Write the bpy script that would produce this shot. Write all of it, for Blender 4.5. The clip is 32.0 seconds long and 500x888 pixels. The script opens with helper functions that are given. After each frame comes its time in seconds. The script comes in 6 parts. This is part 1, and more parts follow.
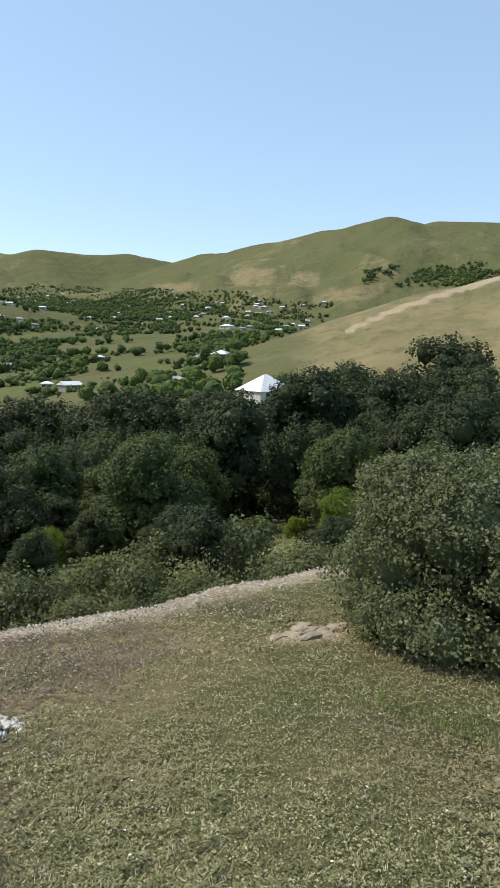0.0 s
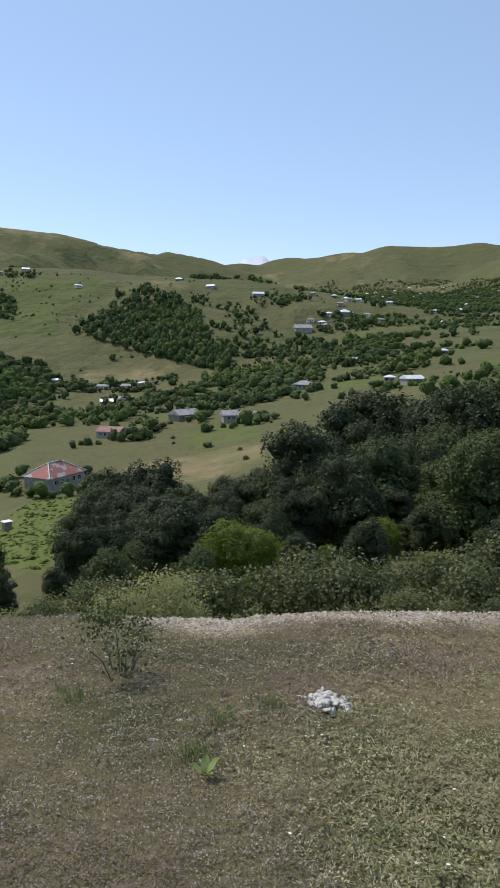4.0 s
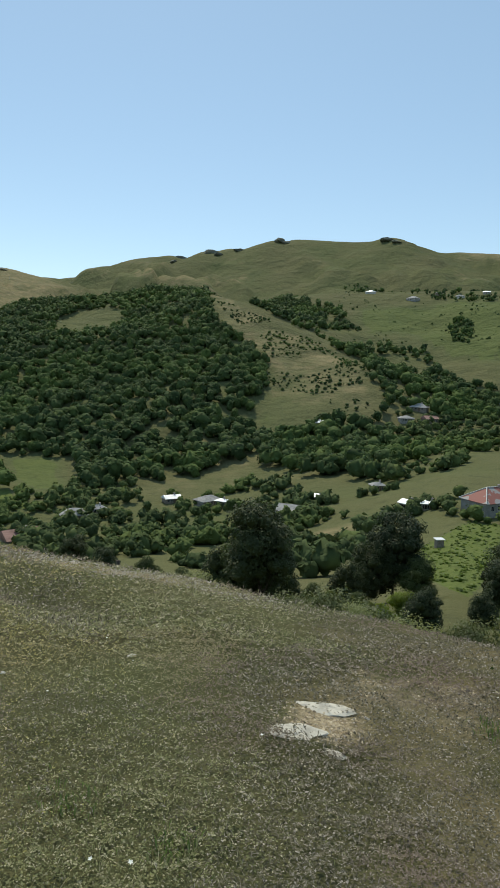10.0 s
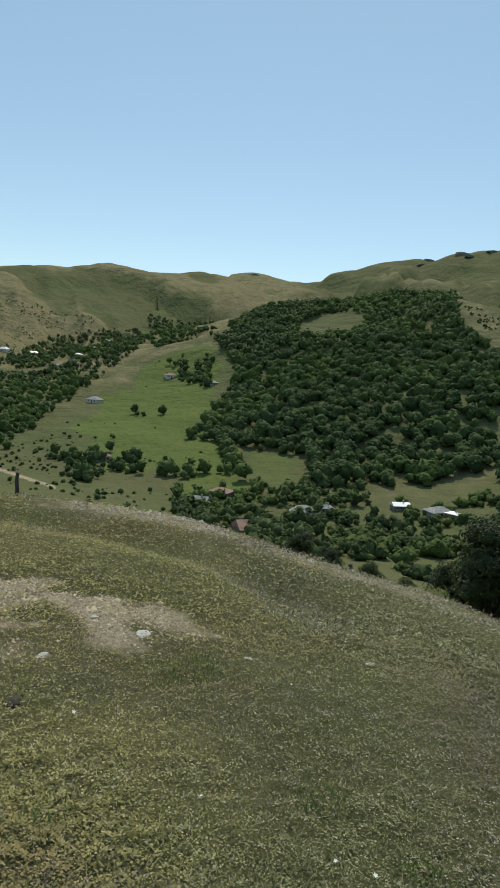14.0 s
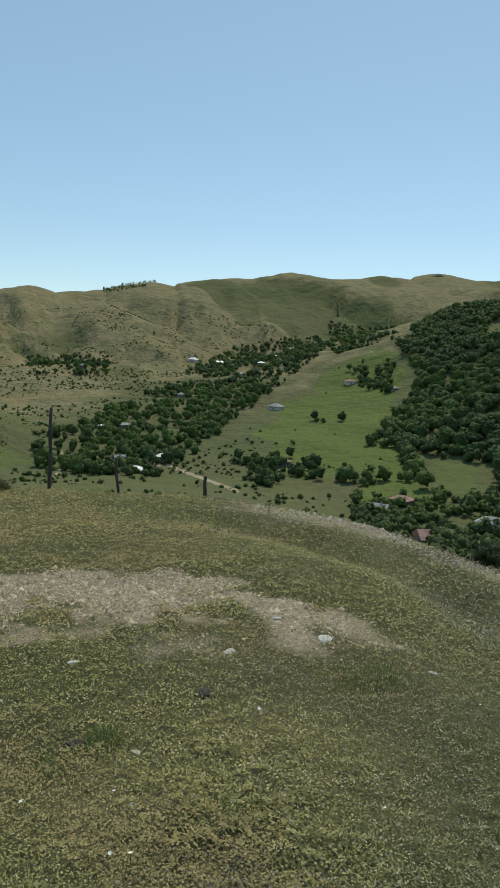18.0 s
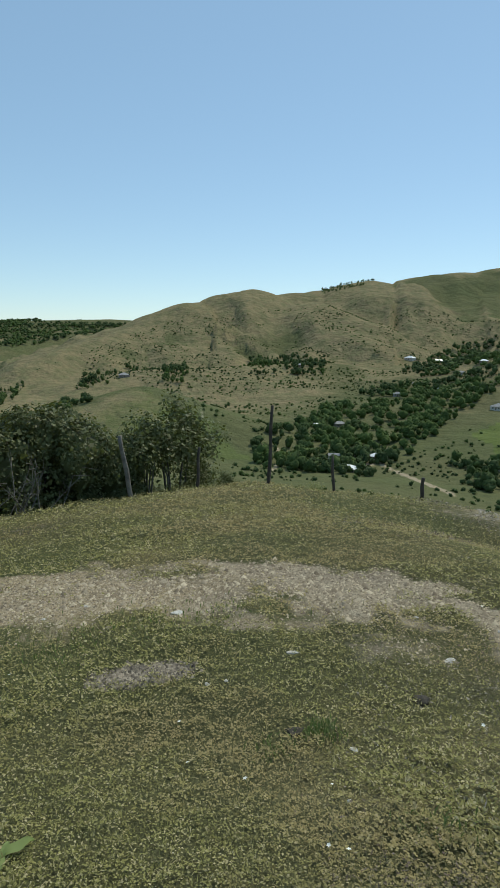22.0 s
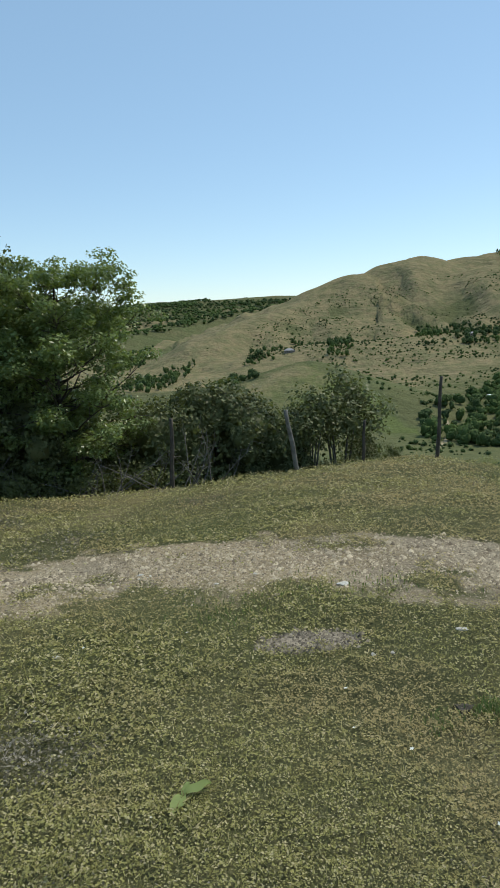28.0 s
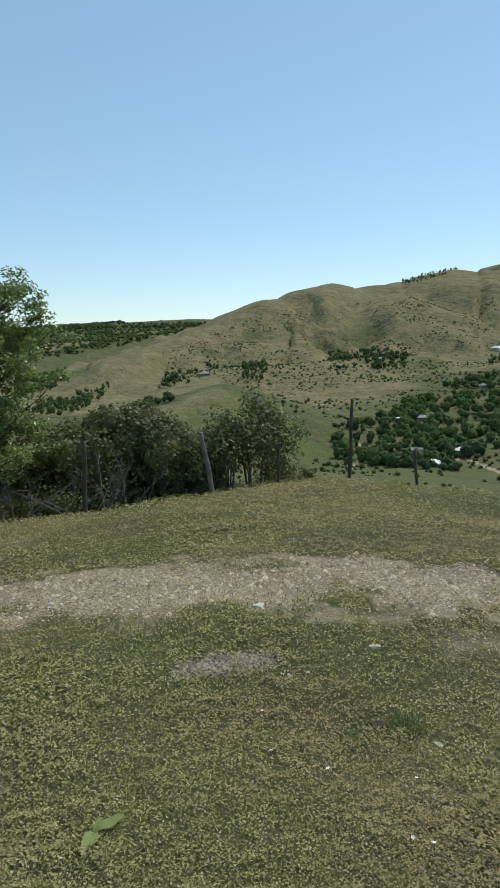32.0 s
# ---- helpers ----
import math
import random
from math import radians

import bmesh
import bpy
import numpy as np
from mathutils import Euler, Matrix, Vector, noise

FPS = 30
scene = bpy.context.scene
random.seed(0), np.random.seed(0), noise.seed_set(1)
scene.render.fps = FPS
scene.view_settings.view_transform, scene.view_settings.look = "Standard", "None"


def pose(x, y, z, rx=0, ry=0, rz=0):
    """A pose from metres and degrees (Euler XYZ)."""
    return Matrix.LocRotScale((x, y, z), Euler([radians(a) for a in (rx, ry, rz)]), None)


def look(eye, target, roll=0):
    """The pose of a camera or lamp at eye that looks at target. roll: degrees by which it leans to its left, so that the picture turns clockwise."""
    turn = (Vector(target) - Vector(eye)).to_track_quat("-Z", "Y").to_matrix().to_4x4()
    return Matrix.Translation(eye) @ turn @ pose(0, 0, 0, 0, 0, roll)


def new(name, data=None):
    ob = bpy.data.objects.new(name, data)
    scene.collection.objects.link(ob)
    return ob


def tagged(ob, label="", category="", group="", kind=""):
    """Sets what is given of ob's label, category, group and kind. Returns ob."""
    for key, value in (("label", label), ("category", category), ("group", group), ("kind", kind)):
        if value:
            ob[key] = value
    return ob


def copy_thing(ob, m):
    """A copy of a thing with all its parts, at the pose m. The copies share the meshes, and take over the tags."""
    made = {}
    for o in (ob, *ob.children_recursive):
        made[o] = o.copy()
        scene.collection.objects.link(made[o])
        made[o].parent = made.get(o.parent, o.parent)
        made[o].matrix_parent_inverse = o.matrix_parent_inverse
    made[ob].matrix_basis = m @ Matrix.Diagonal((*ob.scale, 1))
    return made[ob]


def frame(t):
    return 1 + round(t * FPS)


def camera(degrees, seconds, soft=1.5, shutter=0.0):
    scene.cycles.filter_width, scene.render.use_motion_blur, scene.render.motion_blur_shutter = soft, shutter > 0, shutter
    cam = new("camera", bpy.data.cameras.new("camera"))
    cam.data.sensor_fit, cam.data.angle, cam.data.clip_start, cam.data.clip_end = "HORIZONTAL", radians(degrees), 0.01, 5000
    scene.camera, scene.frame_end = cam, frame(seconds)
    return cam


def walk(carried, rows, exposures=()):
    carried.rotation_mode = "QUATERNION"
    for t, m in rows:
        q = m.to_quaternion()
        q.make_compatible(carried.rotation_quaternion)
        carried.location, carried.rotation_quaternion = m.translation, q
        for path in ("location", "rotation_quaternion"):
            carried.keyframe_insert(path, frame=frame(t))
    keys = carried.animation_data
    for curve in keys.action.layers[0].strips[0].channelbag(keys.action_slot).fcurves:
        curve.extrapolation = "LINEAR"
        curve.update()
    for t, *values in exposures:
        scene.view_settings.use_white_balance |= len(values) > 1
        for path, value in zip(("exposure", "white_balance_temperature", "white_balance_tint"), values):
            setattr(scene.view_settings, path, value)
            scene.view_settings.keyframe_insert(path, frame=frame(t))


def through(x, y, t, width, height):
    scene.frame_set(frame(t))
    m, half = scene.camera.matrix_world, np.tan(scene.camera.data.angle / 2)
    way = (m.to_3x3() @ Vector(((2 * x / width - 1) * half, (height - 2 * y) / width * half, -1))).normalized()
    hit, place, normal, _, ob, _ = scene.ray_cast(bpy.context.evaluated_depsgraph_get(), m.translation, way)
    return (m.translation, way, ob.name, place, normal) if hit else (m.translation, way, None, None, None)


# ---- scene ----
cam = camera(40.4, 32.0, soft=1.1)
PATH = [
    (0.0, pose(0.113, 0.089, 1.529, 82.52, -0.94, -36.94)),
    (0.5, pose(0.095, 0.068, 1.541, 82.50, -1.10, -35.10)),
    (1.0, pose(0.091, 0.080, 1.537, 82.93, -1.32, -32.20)),
    (1.5, pose(0.082, 0.081, 1.536, 82.76, -1.30, -28.37)),
    (2.0, pose(0.073, 0.083, 1.537, 81.81, -1.55, -24.85)),
    (2.5, pose(0.086, 0.074, 1.544, 82.89, -0.54, -19.80)),
    (3.0, pose(0.096, 0.082, 1.547, 82.53, -0.07, -16.18)),
    (3.5, pose(0.102, 0.089, 1.542, 81.92, -0.12, -12.27)),
    (5.5, pose(0.143, 0.123, 1.539, 81.80, -0.00, -0.00)),
    (6.0, pose(0.133, 0.121, 1.537, 81.76, -0.15, 3.59)),
    (6.5, pose(0.125, 0.116, 1.541, 81.88, 0.07, 7.18)),
    (7.0, pose(0.117, 0.111, 1.542, 81.79, -0.20, 10.39)),
    (7.5, pose(0.110, 0.094, 1.547, 81.77, -0.40, 13.89)),
    (8.0, pose(0.098, 0.084, 1.549, 81.98, -0.84, 16.97)),
    (8.5, pose(0.085, 0.084, 1.547, 82.31, -1.03, 20.87)),
    (9.0, pose(0.071, 0.086, 1.540, 82.71, -1.42, 23.43)),
    (9.5, pose(0.060, 0.088, 1.537, 82.99, -1.61, 25.69)),
    (10.0, pose(0.049, 0.099, 1.523, 83.00, -1.80, 27.71)),
    (10.5, pose(0.033, 0.116, 1.509, 82.62, -1.93, 30.82)),
    (11.0, pose(0.026, 0.104, 1.513, 82.31, -2.06, 33.01)),
    (11.5, pose(-0.001, 0.099, 1.515, 81.74, -2.62, 35.68)),
    (12.0, pose(-0.030, 0.078, 1.527, 81.85, -3.36, 38.24)),
    (12.5, pose(-0.046, 0.051, 1.540, 82.29, -3.11, 39.71)),
    (13.0, pose(-0.063, 0.018, 1.547, 82.25, -2.92, 42.05)),
    (13.5, pose(-0.068, -0.010, 1.551, 82.42, -2.93, 44.27)),
    (14.0, pose(-0.066, -0.004, 1.552, 82.35, -3.71, 47.50)),
    (14.5, pose(-0.065, -0.002, 1.555, 82.63, -2.79, 49.80)),
    (15.0, pose(-0.052, -0.017, 1.553, 82.28, -2.70, 52.54)),
    (15.5, pose(-0.062, -0.017, 1.550, 81.96, -2.65, 54.04)),
    (17.5, pose(-0.067, -0.030, 1.553, 82.01, -2.37, 60.99)),
    (18.0, pose(-0.067, -0.034, 1.553, 82.12, -2.10, 62.47)),
    (18.5, pose(-0.062, -0.045, 1.558, 82.04, -2.00, 65.21)),
    (19.0, pose(-0.076, -0.052, 1.553, 81.79, -1.55, 68.65)),
    (19.5, pose(-0.083, -0.054, 1.548, 81.43, -1.34, 70.92)),
    (20.0, pose(-0.086, -0.060, 1.546, 81.56, -1.43, 72.45)),
    (20.5, pose(-0.085, -0.061, 1.548, 81.61, -1.42, 74.28)),
    (21.0, pose(-0.088, -0.069, 1.546, 81.89, -1.64, 76.65)),
    (21.5, pose(-0.089, -0.076, 1.545, 81.92, -1.49, 78.38)),
    (22.0, pose(-0.089, -0.081, 1.545, 81.55, -1.09, 80.39)),
    (22.5, pose(-0.092, -0.080, 1.541, 81.49, -0.93, 81.57)),
    (23.0, pose(-0.090, -0.081, 1.542, 81.52, -0.66, 82.05)),
    (23.5, pose(-0.091, -0.087, 1.542, 81.36, -0.24, 83.85)),
    (24.0, pose(-0.096, -0.085, 1.540, 81.73, -0.22, 84.12)),
    (24.5, pose(-0.096, -0.079, 1.539, 82.01, 0.10, 83.33)),
    (26.5, pose(-0.084, -0.066, 1.535, 80.56, 1.13, 86.23)),
    (27.0, pose(-0.068, -0.069, 1.538, 80.40, 1.24, 88.71)),
    (27.5, pose(-0.062, -0.072, 1.537, 79.74, 1.64, 91.40)),
    (28.0, pose(-0.059, -0.080, 1.538, 79.44, 1.61, 94.01)),
    (28.5, pose(-0.060, -0.087, 1.535, 79.53, 1.83, 96.80)),
    (29.0, pose(-0.065, -0.096, 1.533, 79.82, 2.00, 98.21)),
    (29.5, pose(-0.059, -0.108, 1.539, 79.99, 1.88, 100.29)),
    (30.0, pose(-0.067, -0.112, 1.537, 80.09, 1.86, 101.33)),
    (30.5, pose(-0.074, -0.107, 1.534, 80.21, 1.44, 99.77)),
    (31.0, pose(-0.075, -0.102, 1.532, 80.78, 1.16, 96.50)),
    (31.5, pose(-0.072, -0.092, 1.533, 81.12, 0.69, 91.38)),
    (32.0, pose(-0.062, -0.075, 1.533, 81.21, 0.76, 86.96)),
]
EXPOSURES = [(0.0, 0.52, 7250, 11), (2.0, 0.46, 7150, 11), (3.5, 0.26, 6850, 15), (8.2, 0.15, 6850, 12), (9.5, 0.09, 7250, 4), (15.0, -0.05, 7250, 1),
             (20.0, -0.12, 6900, 0), (24.0, -0.08, 6700, 1), (27.0, -0.05, 6700, 1), (28.0, 0.08, 6750, 3), (29.0, 0.15, 6800, 5), (30.2, 0.18, 6800, 6), (31.2, 0.12, 6750, 4), (32.0, 0.02, 6700, 2)]
walk(cam, PATH, EXPOSURES)

# ---- world, sun ----
SUN_AZ, SUN_EL = 42.0, 52.0      # degrees to the left of +y, degrees up
world = bpy.data.worlds.new("sky")
scene.world = world
world.use_nodes = True
wn = world.node_tree.nodes
sky_tex = wn.new("ShaderNodeTexSky")
sky_tex.sky_type = "NISHITA"
sky_tex.sun_disc = False
sky_tex.sun_elevation = radians(SUN_EL)
sky_tex.sun_rotation = radians(-SUN_AZ)
sky_tex.altitude = 1400
sky_tex.air_density, sky_tex.dust_density, sky_tex.ozone_density = 1.0, 0.4, 1.3
wn["Background"].inputs["Strength"].default_value = 0.15
veil = wn.new("ShaderNodeMixRGB")      # summer haze evens out the clear sky
veil.inputs[0].default_value, veil.inputs[2].default_value = 0.42, (2.3, 3.75, 5.6, 1.0)
world.node_tree.links.new(sky_tex.outputs[0], veil.inputs[1])
world.node_tree.links.new(veil.outputs[0], wn["Background"].inputs["Color"])
sun = new("sun", bpy.data.lights.new("sun", "SUN"))
sun.data.energy, sun.data.angle, sun.data.color = 3.0, radians(0.5), (1.0, 0.955, 0.88)
s_az, s_el = radians(SUN_AZ), radians(SUN_EL)
sun.matrix_world = look((-80 * math.sin(s_az) * math.cos(s_el), 80 * math.cos(s_az) * math.cos(s_el), 80 * math.sin(s_el)), (0, 0, 0))


# ---- materials ----
class Nodes:
    """A small writer of node materials."""

    def __init__(self, name):
        self.mat = bpy.data.materials.new(name)
        self.mat.use_nodes = True
        self.tree = self.mat.node_tree
        self.bsdf = self.tree.nodes["Principled BSDF"]
        self.out = self.tree.nodes["Material Output"]

    def add(self, kind, **values):
        n = self.tree.nodes.new(kind)
        for k, v in values.items():
            if k == "op":
                n.operation = v
            elif k == "blend":
                n.blend_type = v
            elif k == "attr":
                n.attribute_name = v
        return n

    def link(self, a, b):
        self.tree.links.new(a, b)

    def put(self, socket, v):
        if hasattr(v, "is_output"):
            self.link(v, socket)
        elif isinstance(v, (tuple, list)):
            socket.default_value = (*v, 1.0) if len(v) == 3 and len(socket.default_value) == 4 else v
        else:
            socket.default_value = v

    def pos(self):
        return self.add("ShaderNodeNewGeometry").outputs["Position"]

    def island(self):
        return self.add("ShaderNodeNewGeometry").outputs["Random Per Island"]

    def object_random(self):
        return self.add("ShaderNodeObjectInfo").outputs["Random"]

    def noise(self, scale, detail=4.0, rough=0.55, vector=None):
        n = self.add("ShaderNodeTexNoise")
        n.inputs["Scale"].default_value, n.inputs["Detail"].default_value, n.inputs["Roughness"].default_value = scale, detail, rough
        self.link(vector if vector is not None else self.pos(), n.inputs["Vector"])
        return n.outputs["Fac"]

    def math(self, op, a, b=0.5):
        n = self.add("ShaderNodeMath", op=op)
        self.put(n.inputs[0], a), self.put(n.inputs[1], b)
        return n.outputs[0]

    def span(self, v, a, b, c=0.0, d=1.0):
        n = self.add("ShaderNodeMapRange")
        n.interpolation_type = "SMOOTHSTEP"
        self.put(n.inputs[0], v)
        for i, x in enumerate((a, b, c, d)):
            n.inputs[i + 1].default_value = x
        return n.outputs[0]

    def mix(self, f, a, b, blend="MIX"):
        n = self.add("ShaderNodeMixRGB", blend=blend)
        self.put(n.inputs[0], f), self.put(n.inputs[1], a), self.put(n.inputs[2], b)
        return n.outputs[0]

    def attribute(self, name):
        return self.add("ShaderNodeAttribute", attr=name)

    def bump(self, height, strength, distance):
        n = self.add("ShaderNodeBump")
        n.inputs["Strength"].default_value, n.inputs["Distance"].default_value = strength, distance
        self.link(height, n.inputs["Height"])
        self.link(n.outputs[0], self.bsdf.inputs["Normal"])

    def done(self, color, rough=0.8, metal=0.0, spec=None):
        self.put(self.bsdf.inputs["Base Color"], color)
        self.put(self.bsdf.inputs["Roughness"], rough)
        self.bsdf.inputs["Metallic"].default_value = metal
        if spec is not None:
            self.bsdf.inputs["Specular IOR Level"].default_value = spec
        return self.mat


def leaf_material(name, dark, light, gloss=0.5, through=0.35, patch=0.25):
    """Foliage: colour by leaf and by patch, some light let through."""
    m = Nodes(name)
    c = m.mix(m.island(), dark, light)
    c = m.mix(m.span(m.noise(patch, 2.0), 0.35, 0.65, 0.0, 0.6), c, tuple(0.5 * (a + b) * 0.75 for a, b in zip(dark, light)))
    c = m.mix(m.math("MULTIPLY", m.object_random(), 0.45), c, tuple(x * f for x, f in zip(light, (1.15, 1.0, 0.8))))
    m.done(c, gloss, spec=0.14)
    t = m.add("ShaderNodeBsdfTranslucent")
    m.put(t.inputs["Color"], m.mix(0.5, c, tuple(min(1, x * f) for x, f in zip(light, (2.0, 2.2, 0.8)))))
    mixer = m.add("ShaderNodeMixShader")
    mixer.inputs[0].default_value = through
    m.link(m.bsdf.outputs[0], mixer.inputs[1]), m.link(t.outputs[0], mixer.inputs[2])
    m.link(mixer.outputs[0], m.out.inputs["Surface"])
    return m.mat


def plain(name, color, vary=0.25, scale=3.0, rough=0.8, metal=0.0, bump=0.0):
    """Paint, plaster or metal with two scales of stain and grain."""
    m = Nodes(name)
    dark = tuple(x * (1 - vary) for x in color)
    c = m.mix(m.span(m.noise(scale, 5.0), 0.35, 0.7), color, dark)
    c = m.mix(m.span(m.noise(scale * 9, 3.0), 0.45, 0.75, 0.0, 0.5), c, dark)
    if bump:
        m.bump(m.noise(scale * 12, 4.0), 0.5, bump)
    return m.done(c, rough, metal)


def ground_material():
    """Turf, dry grass, bare earth and pale gravel, told apart by the cover painted on the sheet."""
    m = Nodes("ground")
    cover = m.add("ShaderNodeSeparateColor")
    m.link(m.attribute("cover").outputs["Color"], cover.inputs[0])
    gravel, dry, lush = cover.outputs
    p = m.pos()
    big, mid, fine = m.noise(0.02, 5.0, vector=p), m.noise(0.9, 6.0, 0.65, p), m.noise(14.0, 5.0, 0.7, p)
    tiny = m.noise(70.0, 3.0, 0.7, p)
    turf = m.mix(m.span(mid, 0.35, 0.65), (0.125, 0.118, 0.054), (0.185, 0.168, 0.086))
    turf = m.mix(m.span(fine, 0.42, 0.62, 0.0, 0.85), turf, (0.19, 0.165, 0.085))
    turf = m.mix(m.span(tiny, 0.35, 0.65, 0.0, 0.6), turf, (0.045, 0.043, 0.02))
    turf = m.mix(m.math("MULTIPLY", lush, m.span(big, 0.25, 0.6, 0.6, 1.0)), turf, (0.105, 0.124, 0.05))
    turf = m.mix(m.span(lush, 0.85, 0.97), turf, m.mix(m.span(mid, 0.35, 0.65), (0.098, 0.128, 0.036), (0.135, 0.158, 0.05)))
    straw = m.mix(m.span(m.noise(0.06, 6.0, 0.7, p), 0.38, 0.62), (0.245, 0.195, 0.105), (0.165, 0.155, 0.076))
    straw = m.mix(m.span(m.noise(2.2, 5.0, 0.7, p), 0.5, 0.75, 0.0, 0.5), straw, (0.32, 0.26, 0.155))
    c = m.mix(m.span(m.math("ADD", dry, m.math("MULTIPLY", m.math("SUBTRACT", m.noise(0.035, 7.0, 0.7, p), 0.5), 0.9)), 0.3, 0.7), turf, straw)
    c = m.mix(m.span(m.noise(0.16, 6.0, 0.75, p), 0.5, 0.72, 0.0, 0.55), c, (0.05, 0.06, 0.03))
    stone = m.mix(m.span(m.noise(26.0, 5.0, 0.75, p), 0.35, 0.68), (0.31, 0.235, 0.135), (0.57, 0.465, 0.305))
    stone = m.mix(m.span(mid, 0.45, 0.7), stone, (0.32, 0.25, 0.165))
    stone = m.mix(m.span(m.noise(0.33, 4.0, 0.6, p), 0.42, 0.6, 0.0, 0.5), stone, m.mix(m.span(fine, 0.4, 0.62), (0.24, 0.205, 0.16), (0.47, 0.415, 0.325)))
    stone = m.mix(m.span(tiny, 0.3, 0.6, 0.5, 0.0), stone, (0.12, 0.10, 0.075))
    edge = m.math("ADD", gravel, m.math("MULTIPLY", m.math("SUBTRACT", m.noise(2.6, 7.0, 0.75, p), 0.5), 1.7))
    c = m.mix(m.span(edge, 0.3, 0.75), c, stone)
    relief = m.add("ShaderNodeBump")
    reach = m.add("ShaderNodeVectorMath", op="LENGTH")
    m.link(p, reach.inputs[0])
    m.link(m.span(reach.outputs["Value"], 80, 600, 0.0, 1.0), relief.inputs["Strength"])
    relief.inputs["Distance"].default_value = 16.0
    m.link(m.noise(0.018, 7.0, 0.58, p), relief.inputs["Height"])
    m.bump(m.math("ADD", m.math("MULTIPLY", fine, 0.6), tiny), 0.9, 0.03)
    m.link(relief.outputs[0], m.bsdf.inputs["Normal"].links[0].from_node.inputs["Normal"])
    return m.done(c, 0.95, spec=0.04)


GROUND = ground_material()


# ---- the land ----
EYE_Z = 1.55


def place(az, r, z=0.0):
    """Plan place: degrees to the left of +y, metres from the lookout."""
    return Vector((-r * math.sin(radians(az)), r * math.cos(radians(az)), z))


def lattice(ix, iy, seed):
    h = (ix.astype(np.int64) * 374761393 + iy.astype(np.int64) * 668265263 + seed * 974634541) & 0xFFFFFFFF
    h = ((h ^ (h >> 13)) * 1274126177) & 0xFFFFFFFF
    return ((h ^ (h >> 16)) & 0xFFFF) / 65535.0


def vnoise(x, y, seed=0):
    ix, iy = np.floor(x), np.floor(y)
    fx, fy = x - ix, y - iy
    fx, fy = fx * fx * (3 - 2 * fx), fy * fy * (3 - 2 * fy)
    a, b = lattice(ix, iy, seed), lattice(ix + 1, iy, seed)
    c, d = lattice(ix, iy + 1, seed), lattice(ix + 1, iy + 1, seed)
    return a + (b - a) * fx + (c - a) * fy + (a - b - c + d) * fx * fy - 0.5


def fbm(x, y, octaves=4, seed=0):
    return sum(vnoise(x * 2.03 ** k, y * 2.03 ** k, seed + k) * 0.5 ** k for k in range(octaves))


LIP_AZ = (-75, -47, -39, -30, -15, -8, 0, 14, 24, 30, 37, 44, 50, 60, 66, 74, 80, 85, 91, 100, 110, 122, 140)
LIP_R = (9.6, 8.9, 7.9, 7.0, 6.6, 6.3, 6.5, 6.9, 7.3, 7.8, 8.4, 9.1, 10.2, 11.4, 11.9, 12.1, 12.8, 12.2, 11.4, 10.6, 10.4, 11, 11)


def lip(az):
    return np.interp(az, LIP_AZ, LIP_R)


